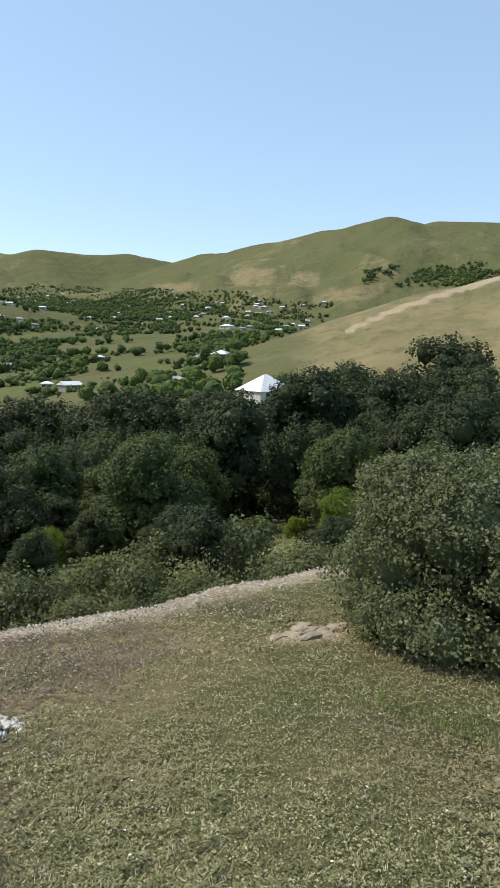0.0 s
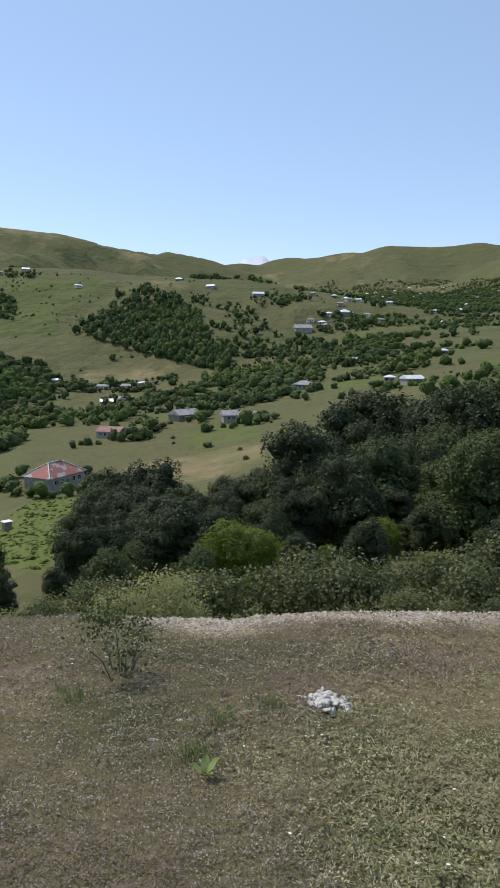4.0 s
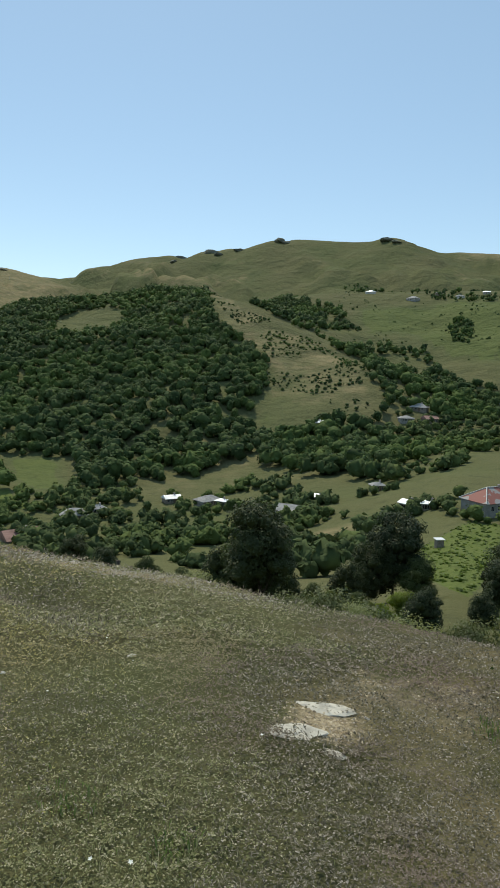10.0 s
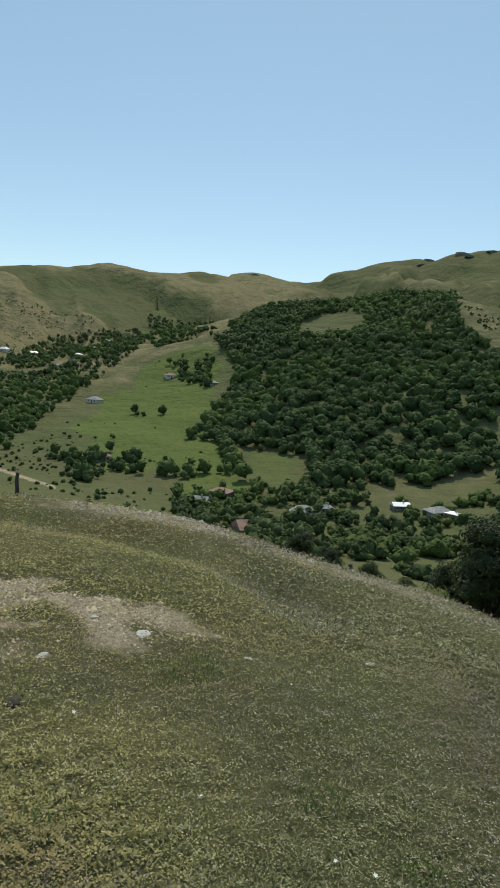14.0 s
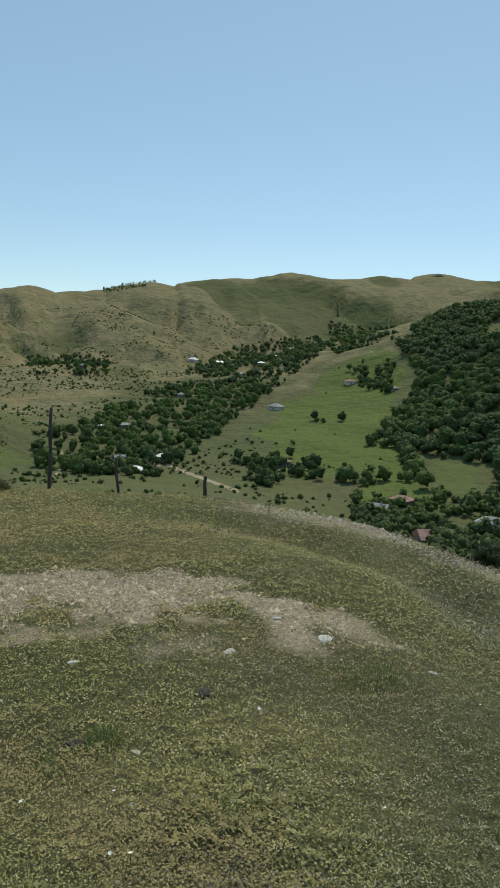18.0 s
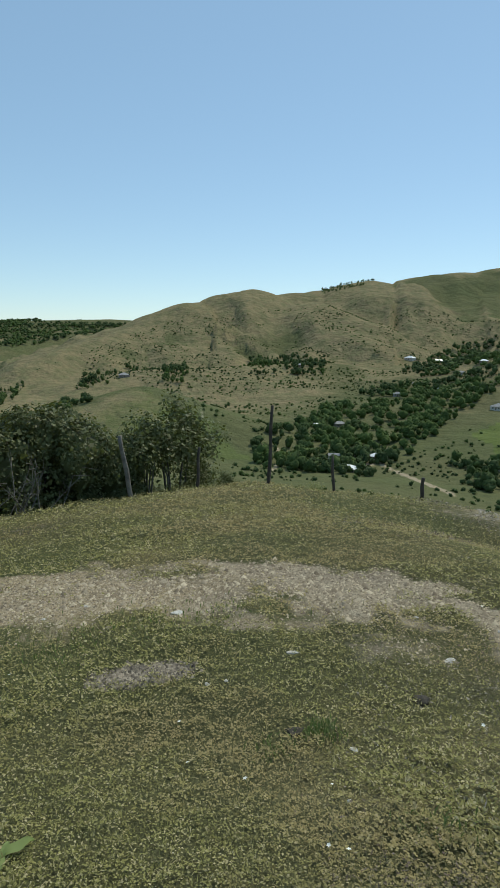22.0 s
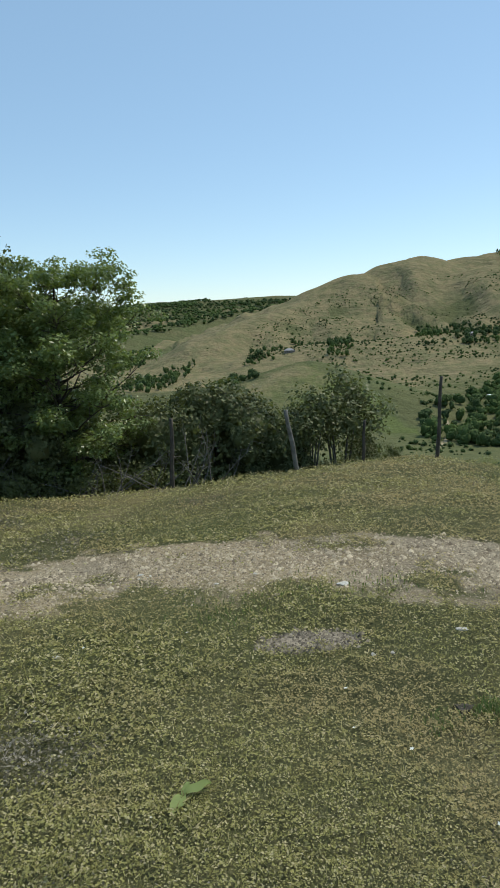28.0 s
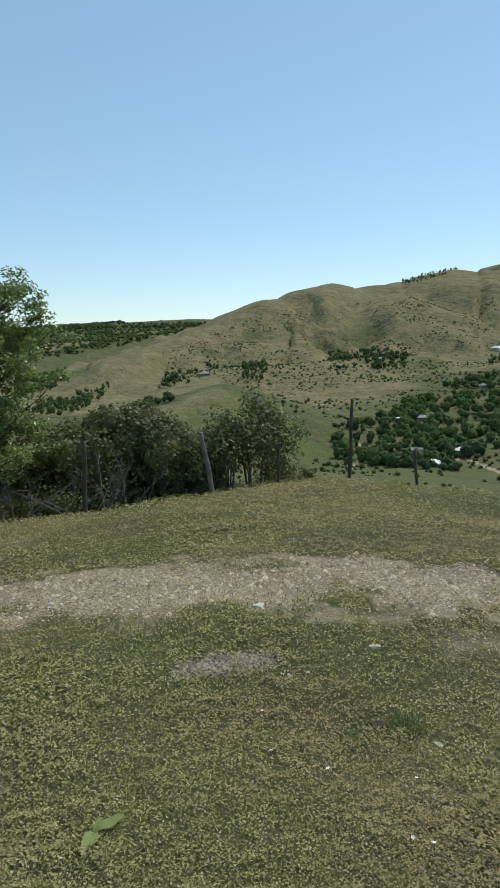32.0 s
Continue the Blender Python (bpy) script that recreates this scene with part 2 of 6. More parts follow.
# ridges: crest as (azimuth, distance, degrees up as seen from the lookout), flank slope, roundness in metres
RIDGES = {
    "valley_head": (((-5, 3500, 6.0), (-9.6, 3300, 6.4), (-12.1, 3150, 7.05), (-14, 3050, 7.0), (-17.1, 2950, 7.45), (-18.4, 2900, 7.35), (-20.1, 2850, 7.85), (-23.3, 2850, 7.65), (-26.8, 2900, 7.85), (-30.3, 3100, 7.3), (-34, 3200, 6.6)), 0.34, 40),
    "right_mountain": (((-23, 2500, 3.6), (-26, 2600, 5.1), (-28.7, 2650, 6.4), (-30.6, 2600, 7.25), (-33.3, 2450, 8.1), (-35.2, 2350, 8.2), (-37.5, 2300, 8.9), (-40.2, 2200, 9.25), (-42.9, 2100, 9.95), (-45.5, 2050, 10.25), (-47, 2020, 10.7), (-48.1, 2000, 10.95), (-49.4, 2010, 10.55), (-50.3, 2050, 10.25), (-51.8, 2000, 10.5), (-60, 2000, 10.0), (-75, 2000, 9)), 0.38, 25),
    "left_mountain": (((46, 2400, 5.9), (41, 2300, 6.2), (38.5, 2200, 7.3), (36.2, 2150, 8.0), (34.5, 2100, 8.25), (33, 2080, 7.95), (31, 2000, 8.8), (30.3, 2000, 8.45), (29.4, 2000, 9.0), (28.7, 2000, 8.7), (27, 2000, 9.3), (25.7, 2000, 9.75), (25, 2000, 9.45), (24.1, 2000, 9.85), (21.1, 1980, 9.75), (17.9, 1960, 9.8), (16.7, 1950, 10.05), (15.6, 1970, 9.75), (13.7, 2000, 9.0), (11.5, 2030, 8.9), (6.6, 2150, 8.6), (5.2, 2220, 8.1), (3, 2300, 7.8), (-1.2, 2500, 7.25), (-2.1, 2550, 7.45), (-5.2, 2800, 6.95), (-6.6, 2950, 6.45), (-8, 3000, 6.7), (-9.6, 3100, 6.35), (-12, 3200, 5.9)), 0.40, 18),
    "brown_mountain": (((45, 1950, 6.05), (47.6, 1900, 6.55), (49.1, 1900, 6.0), (52, 1800, 6.3), (55.3, 1750, 5.95), (57.4, 1720, 6.05), (59.3, 1700, 6.4), (62.3, 1650, 5.85), (65.5, 1600, 5.7), (67.3, 1600, 5.05), (69.1, 1600, 4.85), (70.6, 1550, 5.2), (72, 1530, 4.6), (75, 1500, 4.35), (78.9, 1440, 3.95), (80.2, 1400, 4.4), (81.5, 1390, 4.15), (84.2, 1340, 3.25), (85.5, 1300, 3.2), (87.1, 1240, 2.2), (88.6, 1200, 1.4)), 0.34, 15),
    "brown_spur": (((87, 1250, 1.9), (88.6, 1200, 1.4), (90.5, 1140, 0.8), (92.5, 1080, 0.25), (94.7, 1020, -0.45), (97.3, 950, -1.5), (100.3, 860, -4.6), (103.6, 780, -6.9), (118, 650, -10)), 0.42, 15),
    "far_ridge": (((78, 3100, 1.3), (88.6, 3000, 1.6), (91.8, 3000, 1.7), (97.8, 3000, 1.45), (102.5, 2950, 1.15), (104.6, 2900, 0.95), (125, 2900, 1.1), (140, 2900, 1.1)), 0.16, 60),
    "far_spur": (((84, 2300, 0.7), (92, 2200, 0.75), (97, 2000, 0.2), (101, 1800, -0.6), (108, 1600, -1.6), (125, 1500, -2)), 0.3, 30),
    "forest_hill": (((54, 900, -1.6), (50, 950, 0.6), (48.8, 950, 1.9), (46.4, 950, 2.9), (44.8, 950, 3.9), (40.6, 900, 4.5), (38, 880, 4.6), (35.4, 860, 5.4), (31.9, 820, 5.4), (29.7, 740, 4.95), (27, 660, 3.55), (23, 580, 1.3), (19, 510, -0.3), (17.1, 470, -2.8), (15.8, 450, -5)), 0.34, 20),
    "meadow_ridge": (((51, 900, 0.3), (54, 820, -0.9), (57, 740, -2.2), (61, 620, -4.2), (65, 520, -7.2)), 0.28, 40),
    "shelf": (((27, 1050, 4.5), (20, 1030, 5.7), (11, 1030, 5.9), (5.2, 1000, 5.9), (0, 970, 5.5), (-7.3, 930, 5.3), (-12, 890, 4.5), (-15.5, 850, 3.0), (-20, 800, 1.0)), 0.32, 90),
    "field_hill": (((-37, 245, -1.9), (-40, 265, 0.0), (-44.3, 290, 1.95), (-48.8, 310, 4.0), (-53.2, 330, 5.5), (-58, 350, 6.5), (-75, 380, 7)), 0.36, 12),
    "knoll": (((99, 580, -6.6), (93, 530, -4.7), (89.2, 500, -3.7), (84.4, 460, -5.7), (79.8, 420, -8.9), (78, 390, -10.8)), 0.40, 15),
    "side_spur": (((75, 1300, 3.4), (71.8, 1150, 2.2), (67.7, 1050, -0.1), (62.8, 950, -3.2)), 0.42, 15),
    "bench": (((88, 850, -2.3), (84, 830, -2.2), (80, 850, -1.9), (75, 900, -1.6)), 0.27, 50),
}
# how closely spurs and gullies follow one another down a flank, in metres, and how deep they cut
SPURS = {"brown_mountain": (105, 1.15), "side_spur": (70, 0.8), "brown_spur": (90, 0.7), "left_mountain": (150, 0.9), "right_mountain": (200, 0.6), "valley_head": (260, 0.6), "knoll": (90, 0.35), "bench": (80, 0.6), "far_spur": (130, 0.7)}
FLOOR_AZ = (-75, -50, -35, -20, 0, 10, 20, 30, 50, 60, 75, 90, 140)
FLOOR_Z = (-12, -15, -20, -29, -36, -36, -48, -60, -62, -62, -64, -62, -60)
FLOOR_R = (120, 120, 140, 190, 190, 190, 220, 260, 270, 330, 380, 360, 350)
FLOOR_RISE = (0.02, 0.05, 0.09, 0.10, 0.03, 0.0, 0.02, 0.03, 0.05, 0.07, 0.05, 0.0, 0.0)


def furrows(x, y):
    """Spurs (-) and gullies (+) on the flanks of the hills."""
    return fbm(x * 0.0085 + 0.5 * fbm(x * 0.01, y * 0.01, 2, 33), y * 0.0085 + 0.5 * fbm(x * 0.01, y * 0.01, 2, 35), 5, 31)


def relief(x, y):
    """Height of the land at plan places (arrays), and how far each lies in a gully."""
    x, y = np.asarray(x, float), np.asarray(y, float)
    r = np.hypot(x, y) + 1e-6
    az = np.degrees(np.arctan2(-x, y))
    az = np.where(az < -125, az + 360, az)
    back = np.clip((np.abs(az - 30) - 110) / 40, 0, 1)
    rl = lip(az)
    fz, fr, rise = np.interp(az, FLOOR_AZ, FLOOR_Z), np.interp(az, FLOOR_AZ, FLOOR_R), np.interp(az, FLOOR_AZ, FLOOR_RISE)
    q = np.clip(r / rl, 0, 1.6)
    top = -1.1 * q ** 1.35 + 0.10 * fbm(x * 0.35, y * 0.35, 3, 5) + 0.03 * fbm(x * 2.2, y * 2.2, 3, 9)
    # a hollow in front of the stony bank
    top = top - 0.24 * np.exp(-((r - rl + 2.5) / 1.0) ** 2) * np.exp(-(np.abs(az - 53) / 17) ** 4)
    u = np.clip((r - rl) / (fr - rl), 0, 1)
    drop = -1.1 + (fz + 1.1) * (1 - (1 - u) ** 1.7) - np.interp(az, (60, 85), (0.9, 0.25)) * np.clip((r - rl) / 2.0, 0, 1) * (1 - u)
    base = np.where(r < rl, top, drop + 0.03 * fbm(x * 0.9, y * 0.9, 3, 3))
    base = base + rise * np.clip(r - fr, 0, None) + np.clip(r - rl, 0, 60) / 60 * 3.0 * fbm(x * 0.012, y * 0.012, 4, 21)
    far = np.clip((r - 60) / 60, 0, 1)
    gully = np.zeros(base.shape)
    if not far.any():
        return np.where(back > 0, base * (1 - back) + back * (-0.02 * r), base), gully
    soft = np.clip(r / 60, 0.02, 7.0)
    layers = [base]
    furrow = furrows(x, y)
    best, near_crest = base.copy(), np.full(base.shape, 400.0)
    bend = 0.5 * fbm(x * 0.006, y * 0.006, 3, 33)
    for name, (crest, slope, w) in RIDGES.items():
        pts = [place(a, d, EYE_Z + d * math.tan(radians(e))) for a, d, e in crest]
        level, away = np.full(base.shape, -1e3), np.zeros(base.shape)
        for p, s in zip(pts, pts[1:]):
            dx, dy = s.x - p.x, s.y - p.y
            k = np.clip(((x - p.x) * dx + (y - p.y) * dy) / (dx * dx + dy * dy), 0, 1)
            d = np.hypot(x - p.x - k * dx, y - p.y - k * dy)
            d = np.sqrt(d * d + w * w) - w
            z = p.z + k * (s.z - p.z)
            m = z - slope * d > level - slope * away
            level, away = np.where(m, z, level), np.where(m, d, away)
        cutting = 0.55 * furrow
        if name in SPURS:
            step, deep = SPURS[name]
            along = np.radians(az) * crest[len(crest) // 2][1] + 0.45 * away
            g = 0.5 - 2.0 * np.sqrt(vnoise(along / step + 2.6 * bend, away / (3.0 * step), 201) ** 2 + 0.012) - 0.5 * np.sqrt(vnoise(along / step * 2.3 + 3.4 * bend, away / (1.3 * step), 203) ** 2 + 0.012)
            cutting = 0.2 * furrow + deep * g
        hill = level - slope * np.maximum(away + cutting * np.clip(0.9 * away - 8, 0, 0.13 * r), 0.66 * away)
        m = hill > best
        best, near_crest, gully = np.where(m, hill, best), np.where(m, away, near_crest), np.where(m, cutting, gully)
        layers.append(np.where(far > 0, hill, -1e3))
    peak = np.max(layers, axis=0)
    total = sum(np.exp(np.clip((v - peak) / soft, -40, 0)) for v in layers)
    z = peak + soft * np.log(total) * far
    rough = 0.007 * r * fbm(x * 0.0045, y * 0.0045, 5, 41) + 6.0 * np.abs(fbm(x * 0.009, y * 0.009, 3, 55)) - 3.0 + 2.5 * fbm(x * 0.03, y * 0.03, 3, 57) * np.clip((r - 1300) / 500, 0, 1)
    z = z + np.clip((r - 250) / 400, 0, 1) * np.clip(near_crest / 180, 0.08, 1) * rough
    return np.where(back > 0, z * (1 - back) + back * (-0.02 * r), z), gully


def height(x, y):
    return relief(x, y)[0]


def mesh_from(name, verts, faces, material=None, smooth=False):
    """A mesh from arrays: all faces with the same number of corners."""
    me = bpy.data.meshes.new(name)
    n, k = len(faces), faces.shape[1]
    me.vertices.add(len(verts))
    me.vertices.foreach_set("co", np.ascontiguousarray(verts, np.float32).ravel())
    me.loops.add(n * k)
    me.loops.foreach_set("vertex_index", np.ascontiguousarray(faces, np.int32).ravel())
    me.polygons.add(n)
    me.polygons.foreach_set("loop_start", np.arange(0, n * k, k, dtype=np.int32))
    if smooth:
        me.polygons.foreach_set("use_smooth", np.ones(n, bool))
    me.update(calc_edges=True)
    if material:
        me.materials.append(material)
    return me


def blob(az, r, a0, r0, wa, wr, power=2):
    """1 inside an oval of the plan, falling to 0 outside."""
    return np.exp(-(np.abs((az - a0) / wa) ** power + np.abs((r - r0) / wr) ** power))


def inside(az, el, poly):
    """Which sight lines fall in a stretch bounded by bearings and degrees up."""
    ok = np.zeros(az.shape, bool)
    j = len(poly) - 1
    for i in range(len(poly)):
        (xi, yi), (xj, yj) = poly[i], poly[j]
        ok ^= ((yi > el) != (yj > el)) & (az < (xj - xi) * (el - yi) / (yj - yi + 1e-12) + xi)
        j = i
    return ok


BARE_FLANK = ((31.9, 5.9), (29.7, 5.3), (27, 3.9), (23, 1.6), (19, 0), (17, -2.7), (17.5, -4), (20.5, -3.3), (22.7, -3.9), (24.4, -3.6), (26, -2.4), (26.4, 0), (28.7, 1.7), (30.5, 3.3))
PLOUGHED = (((-35.5, 7.0), (-39.2, 7.1), (-38.6, 5.6), (-34.6, 5.5)), ((-40.6, 6.9), (-42.8, 6.9), (-42.4, 5.5), (-39.6, 5.4)), ((-29, 5.6), (-33, 5.9), (-32.4, 5.0), (-28.6, 5.0)), ((-43, 5.3), (-49, 6.2), (-47, 4.6), (-41, 4.2)))
MOWN = (((6, -2.3), (-2.3, -1.4), (-1.9, -2.7), (4.6, -3.4)), ((2.2, -9.8), (-4.3, -8.7), (-10, -7.8), (-10.1, -10), (-3.9, -11.5), (1.3, -10.6)), ((23.9, -14.5), (18.1, -12.5), (12.7, -12.2), (16.8, -13.4), (22.6, -15.4)), ((53.4, -8.0), (58.4, -8.4), (58.4, -9.6), (54, -9.2)))
FIELDS = (((-2, -6.8), (-9.8, -5.0), (-10, -7.6), (-4.3, -8.7)), ((41.6, -8.4), (47.6, -8.3), (46.6, -11), (42.5, -11.3)), ((77.5, 1.4), (71.9, 0.95), (72.3, 0.2), (75.8, -0.1), (77.1, 0.5)), ((-12, -3.6), (-24, -2.0), (-24, -3.0), (-14, -4.6)), ((-26, -0.6), (-34, -1.2), (-34, -2.2), (-27, -1.6)), ((-14, 0.8), (-24, 1.8), (-22, 0.9), (-15, 0.1)), ((26.5, -4.2), (24.4, -3.8), (24.6, -5.6), (26.4, -5.8)), ((27, -12.6), (36, -12.8), (37, -13.8), (29, -13.6)), ((95.4, -5.8), (89.5, -3.6), (83.7, -5.8), (80, -9), (79.3, -10.8), (85.5, -9.1), (91.8, -7.9)), ((93.5, -0.9), (97, -2.2), (100, -5.2), (103.5, -7.6), (98, -6.4), (94.6, -3.6)))
SHELF = ((19.3, 4.3), (13.5, 5.2), (4.8, 5.5), (1.3, 5), (2.6, 3.4), (5.6, 2.1), (6, 0.3), (10, -0.1), (13.1, 1.6), (18.7, 3.1))
MEADOW = ((51.6, 0.6), (49.8, -0.6), (49.7, -2.8), (50.5, -4.2), (51.1, -6.5), (49.4, -8.2), (47.4, -11.4), (43.3, -11.8), (52.4, -12.3), (53.4, -9.7), (58.3, -10.7), (59.3, -9), (61.5, -7), (58.9, -4.5), (57.2, -3.2), (56, -1.3), (53.4, -0.1))
ROADS = ((((76, -8.5), (73.4, -9.5), (70.8, -9.9), (69.4, -9.6), (68.2, -10.2), (65.8, -11.0), (63, -11.9)), 0.11), (((70.4, -9.9), (68.9, -9.2), (68.6, -8.5)), 0.1), (((78.4, -10.8), (77.5, -9.7), (78, -8.6)), 0.13), (((-57, 6.3), (-52, 4.9), (-48.5, 3.7), (-45, 2.1)), 0.2))
GARDEN = ((4.5, -12.3), (9, -12.2), (13.5, -15.2), (13, -17), (8.6, -18.2), (5.5, -15))


def soft_inside(az, el, poly):
    """The same with a soft border."""
    return sum(inside(az + a, el + e, poly) for a, e in ((0, 0), (0.5, 0), (-0.5, 0), (0, 0.25), (0, -0.25), (0.9, 0.2), (-0.9, -0.2))) / 7.0


TRACK_AZ = (46, 51, 58, 65, 72, 83, 92, 106, 120, 130)
TRACK_R = (4.5, 4.68, 4.7, 5.05, 5.2, 5.1, 5.2, 5.5, 5.9, 6.1)
TRACK_W = (0.15, 0.3, 0.5, 0.72, 0.9, 0.85, 0.9, 1.05, 1.3, 1.3)


def bare_ground(x, y, r, az):
    """The worn track across the lawn, the ash heap, the pale stony rim and bare spots."""
    rl = lip(az)
    n1 = fbm(x * 0.8, y * 0.8, 4, 61)
    wave = fbm(x * 0.9, y * 0.9, 4, 63)
    mid, half = np.interp(az, TRACK_AZ, TRACK_R), np.interp(az, TRACK_AZ, TRACK_W)
    track = np.clip(1.1 * (1.12 - np.abs(r - 0.3 * wave - mid) / half) + 1.2 * fbm(x * 2.4, y * 2.4, 4, 65), 0, 1) * np.clip((az - 48) / 6, 0, 1) * np.interp(az, (50, 62), (0.8, 1.0))
    ash = blob(az, r, 90.7, 3.6, 4.2, 0.13)
    rim = np.clip(1.15 - np.abs(r - rl * 0.985) / (1.0 + 0.8 * np.abs(n1)), 0, 1) * np.clip((3 - az) / 7, 0, 1)
    rim2 = np.clip(0.8 - np.abs(r - rl + 0.55) / (1.5 + 0.9 * n1) + 0.5 * n1, 0, 0.62) * np.exp(-(np.abs(az - 46) / 24) ** 4)
    spots = 0.8 * blob(az, r, 19, 3.6, 4.0, 0.3) + 0.8 * blob(az, r, -43, 5.1, 3.5, 0.25) + 0.6 * blob(az, r, 53, 4.5, 6, 0.35) + 0.45 * blob(az, r, 68, 4.0, 7, 0.3)
    spots = spots + 0.55 * blob(az, r, 10, 4.4, 14, 0.6) + 0.5 * blob(az, r, -25, 5.2, 14, 0.9)
    return np.where(r < rl * 1.5, np.clip(np.maximum.reduce([track, ash, rim, rim2, spots]), 0, 1), 0)


def cover(x, y, z, r, az, gully):
    """Gravel, dry grass and lush meadow over the land."""
    rl = lip(az)
    n1, n2 = fbm(x * 0.8, y * 0.8, 4, 61), fbm(x * 0.004, y * 0.004, 4, 71)
    near = r < rl * 1.5
    gravel = bare_ground(x, y, r, az)
    # far: dry slopes of the brown hills, the bare flank of the wooded hill, ploughed fields
    el = np.degrees(np.arctan2(z - EYE_Z, r))
    wob = np.where(r > 100, 0.9 * fbm(x * 0.03, y * 0.03, 3, 15), 0)
    az_w, el_w = az + 1.6 * wob, el + 0.9 * np.where(r > 100, fbm(x * 0.03, y * 0.03, 3, 17), 0)
    brown = np.interp(az, (62, 72, 90, 96), (1.0, 1.45, 1.45, 1.0)) * np.clip((az - 50) / 25, 0, 1) * np.clip((r - 480) / 250, 0, 1) * np.interp(az, (80, 95), (0.58, 0.8)) * np.where(az > 86, np.interp(r, (1250, 1500), (1.0, 0.25)), 1.0) + np.clip((az - 76) / 6, 0, 1) * np.clip((r - 120) / 200, 0, 1) * np.clip((760 - r) / 250, 0, 1) * 0.42
    flank = soft_inside(az_w, el_w, BARE_FLANK) * (r < 950) * 0.5
    field = np.clip((-37 - az) / 6, 0, 1) * blob(az, r, -50, 250, 20, 100, 4) * 0.7
    mown = sum(soft_inside(az_w, el_w, p) for p in MOWN) * (r < 700) * (r > 60) * 0.65
    strips = sum(soft_inside(az, el, p) for p in PLOUGHED) * (r > 900) * 0.85
    nearby = np.where(near, 0.36 + 0.6 * n1 + 0.2 * blob(az, r, -20, 5.5, 25, 1.5), 0)
    hills = np.where(r > 400, 0.12 + 0.6 * n2 + 0.4 * fbm(x * 0.02, y * 0.02, 3, 75) + 0.25 * blob(az, r, 52, 1700, 9, 700), 0.16 + 0.4 * fbm(x * 0.02, y * 0.02, 3, 76))
    dry = np.clip(np.maximum.reduce([brown + 0.5 * n2 + 0.25 * fbm(x * 0.015, y * 0.015, 4, 77), flank, field, strips, mown, nearby, hills]) - np.interp(az, (40, 60), (0.6, 1.5)) * (gully + 0.4 * furrows(x, y)) * (r > 300) * (mown + strips + flank == 0), 0, 1)
    lush = np.where(near, 0.3 + 0.8 * fbm(x * 0.5, y * 0.5, 3, 81), 0.55 + 0.5 * fbm(x * 0.01, y * 0.01, 3, 83))
    lush = np.clip(lush, 0, 0.8)
    lush = np.maximum(lush, 1.0 * (inside(az, el, GARDEN) * (r > 50) | inside(az_w, el_w, MEADOW) * (r > 250)))
    lush = np.maximum(lush, np.where(r > 90, sum(soft_inside(az_w, el_w, q) for q in FIELDS), 0) * 0.91)
    lush = np.maximum(lush, np.where(r > 500, soft_inside(az_w, el_w, SHELF), 0) * 0.9)
    dry = np.where(lush > 0.95, dry * 0.25, dry)
    line = np.zeros_like(r)
    for road, wide in ROADS:
        for (a0, e0), (a1, e1) in zip(road, road[1:]):
            k = np.clip(((az - a0) * (a1 - a0) + (el - e0) * (e1 - e0)) / ((a1 - a0) ** 2 + (e1 - e0) ** 2), 0, 1)
            line = np.maximum(line, np.clip(1.6 - np.hypot(az - a0 - k * (a1 - a0), el - e0 - k * (e1 - e0)) / wide, 0, 1))
    gravel = np.maximum(gravel, line * (r > 120) * 0.95)
    return np.stack([gravel, dry, np.clip(lush, 0, 1), np.ones_like(dry)], -1)


def build_land():
    az = np.concatenate([np.arange(-66, 128, 0.24), np.arange(128, 130, 0.5), np.arange(130, 294, 6.0)])
    r = np.concatenate([[0.0], 0.5 * 1.0255 ** np.arange(0, 364)])
    r = r[r < 4700]
    A, Rr = np.meshgrid(az, r, indexing="ij")
    X, Y = -Rr * np.sin(np.radians(A)), Rr * np.cos(np.radians(A))
    Z, gully = relief(X, Y)
    na, nr = A.shape
    i, j = np.meshgrid(np.arange(na), np.arange(nr - 1), indexing="ij")
    k = (i + 1) % na
    F = np.stack([i * nr + j, i * nr + j + 1, k * nr + j + 1, k * nr + j], -1).reshape(-1, 4)
    me = mesh_from("ground", np.stack([X, Y, Z], -1).reshape(-1, 3), F, GROUND, True)
    Aw = np.where(A > 235, A - 360, A)
    col = me.color_attributes.new("cover", "FLOAT_COLOR", "POINT")
    col.data.foreach_set("color", cover(X, Y, Z, Rr, Aw, gully).astype(np.float32).ravel())
    return tagged(new("ground", me), "rolling land with turf, dry slopes and gravel", "ground", kind="structure")


ground = build_land()


def land_z(x, y):
    return float(height(np.array([x]), np.array([y]))[0])


def on_land(az, r, sink=0.0):
    p = place(az, r)
    p.z = land_z(p.x, p.y) - sink
    return p


def seen_at(az, dip, least=14.0):
    """The first place of the land that a sight line from the lookout meets, by bearing and degrees up."""
    r = least * 1.006 ** np.arange(0, 960)
    x, y = -r * math.sin(radians(az)), r * math.cos(radians(az))
    z = height(x, y)
    hit = np.nonzero(z >= EYE_Z + r * math.tan(radians(dip)))[0]
    i = int(hit[0]) if len(hit) else 0
    return Vector((x[i], y[i], z[i])), float(r[i])


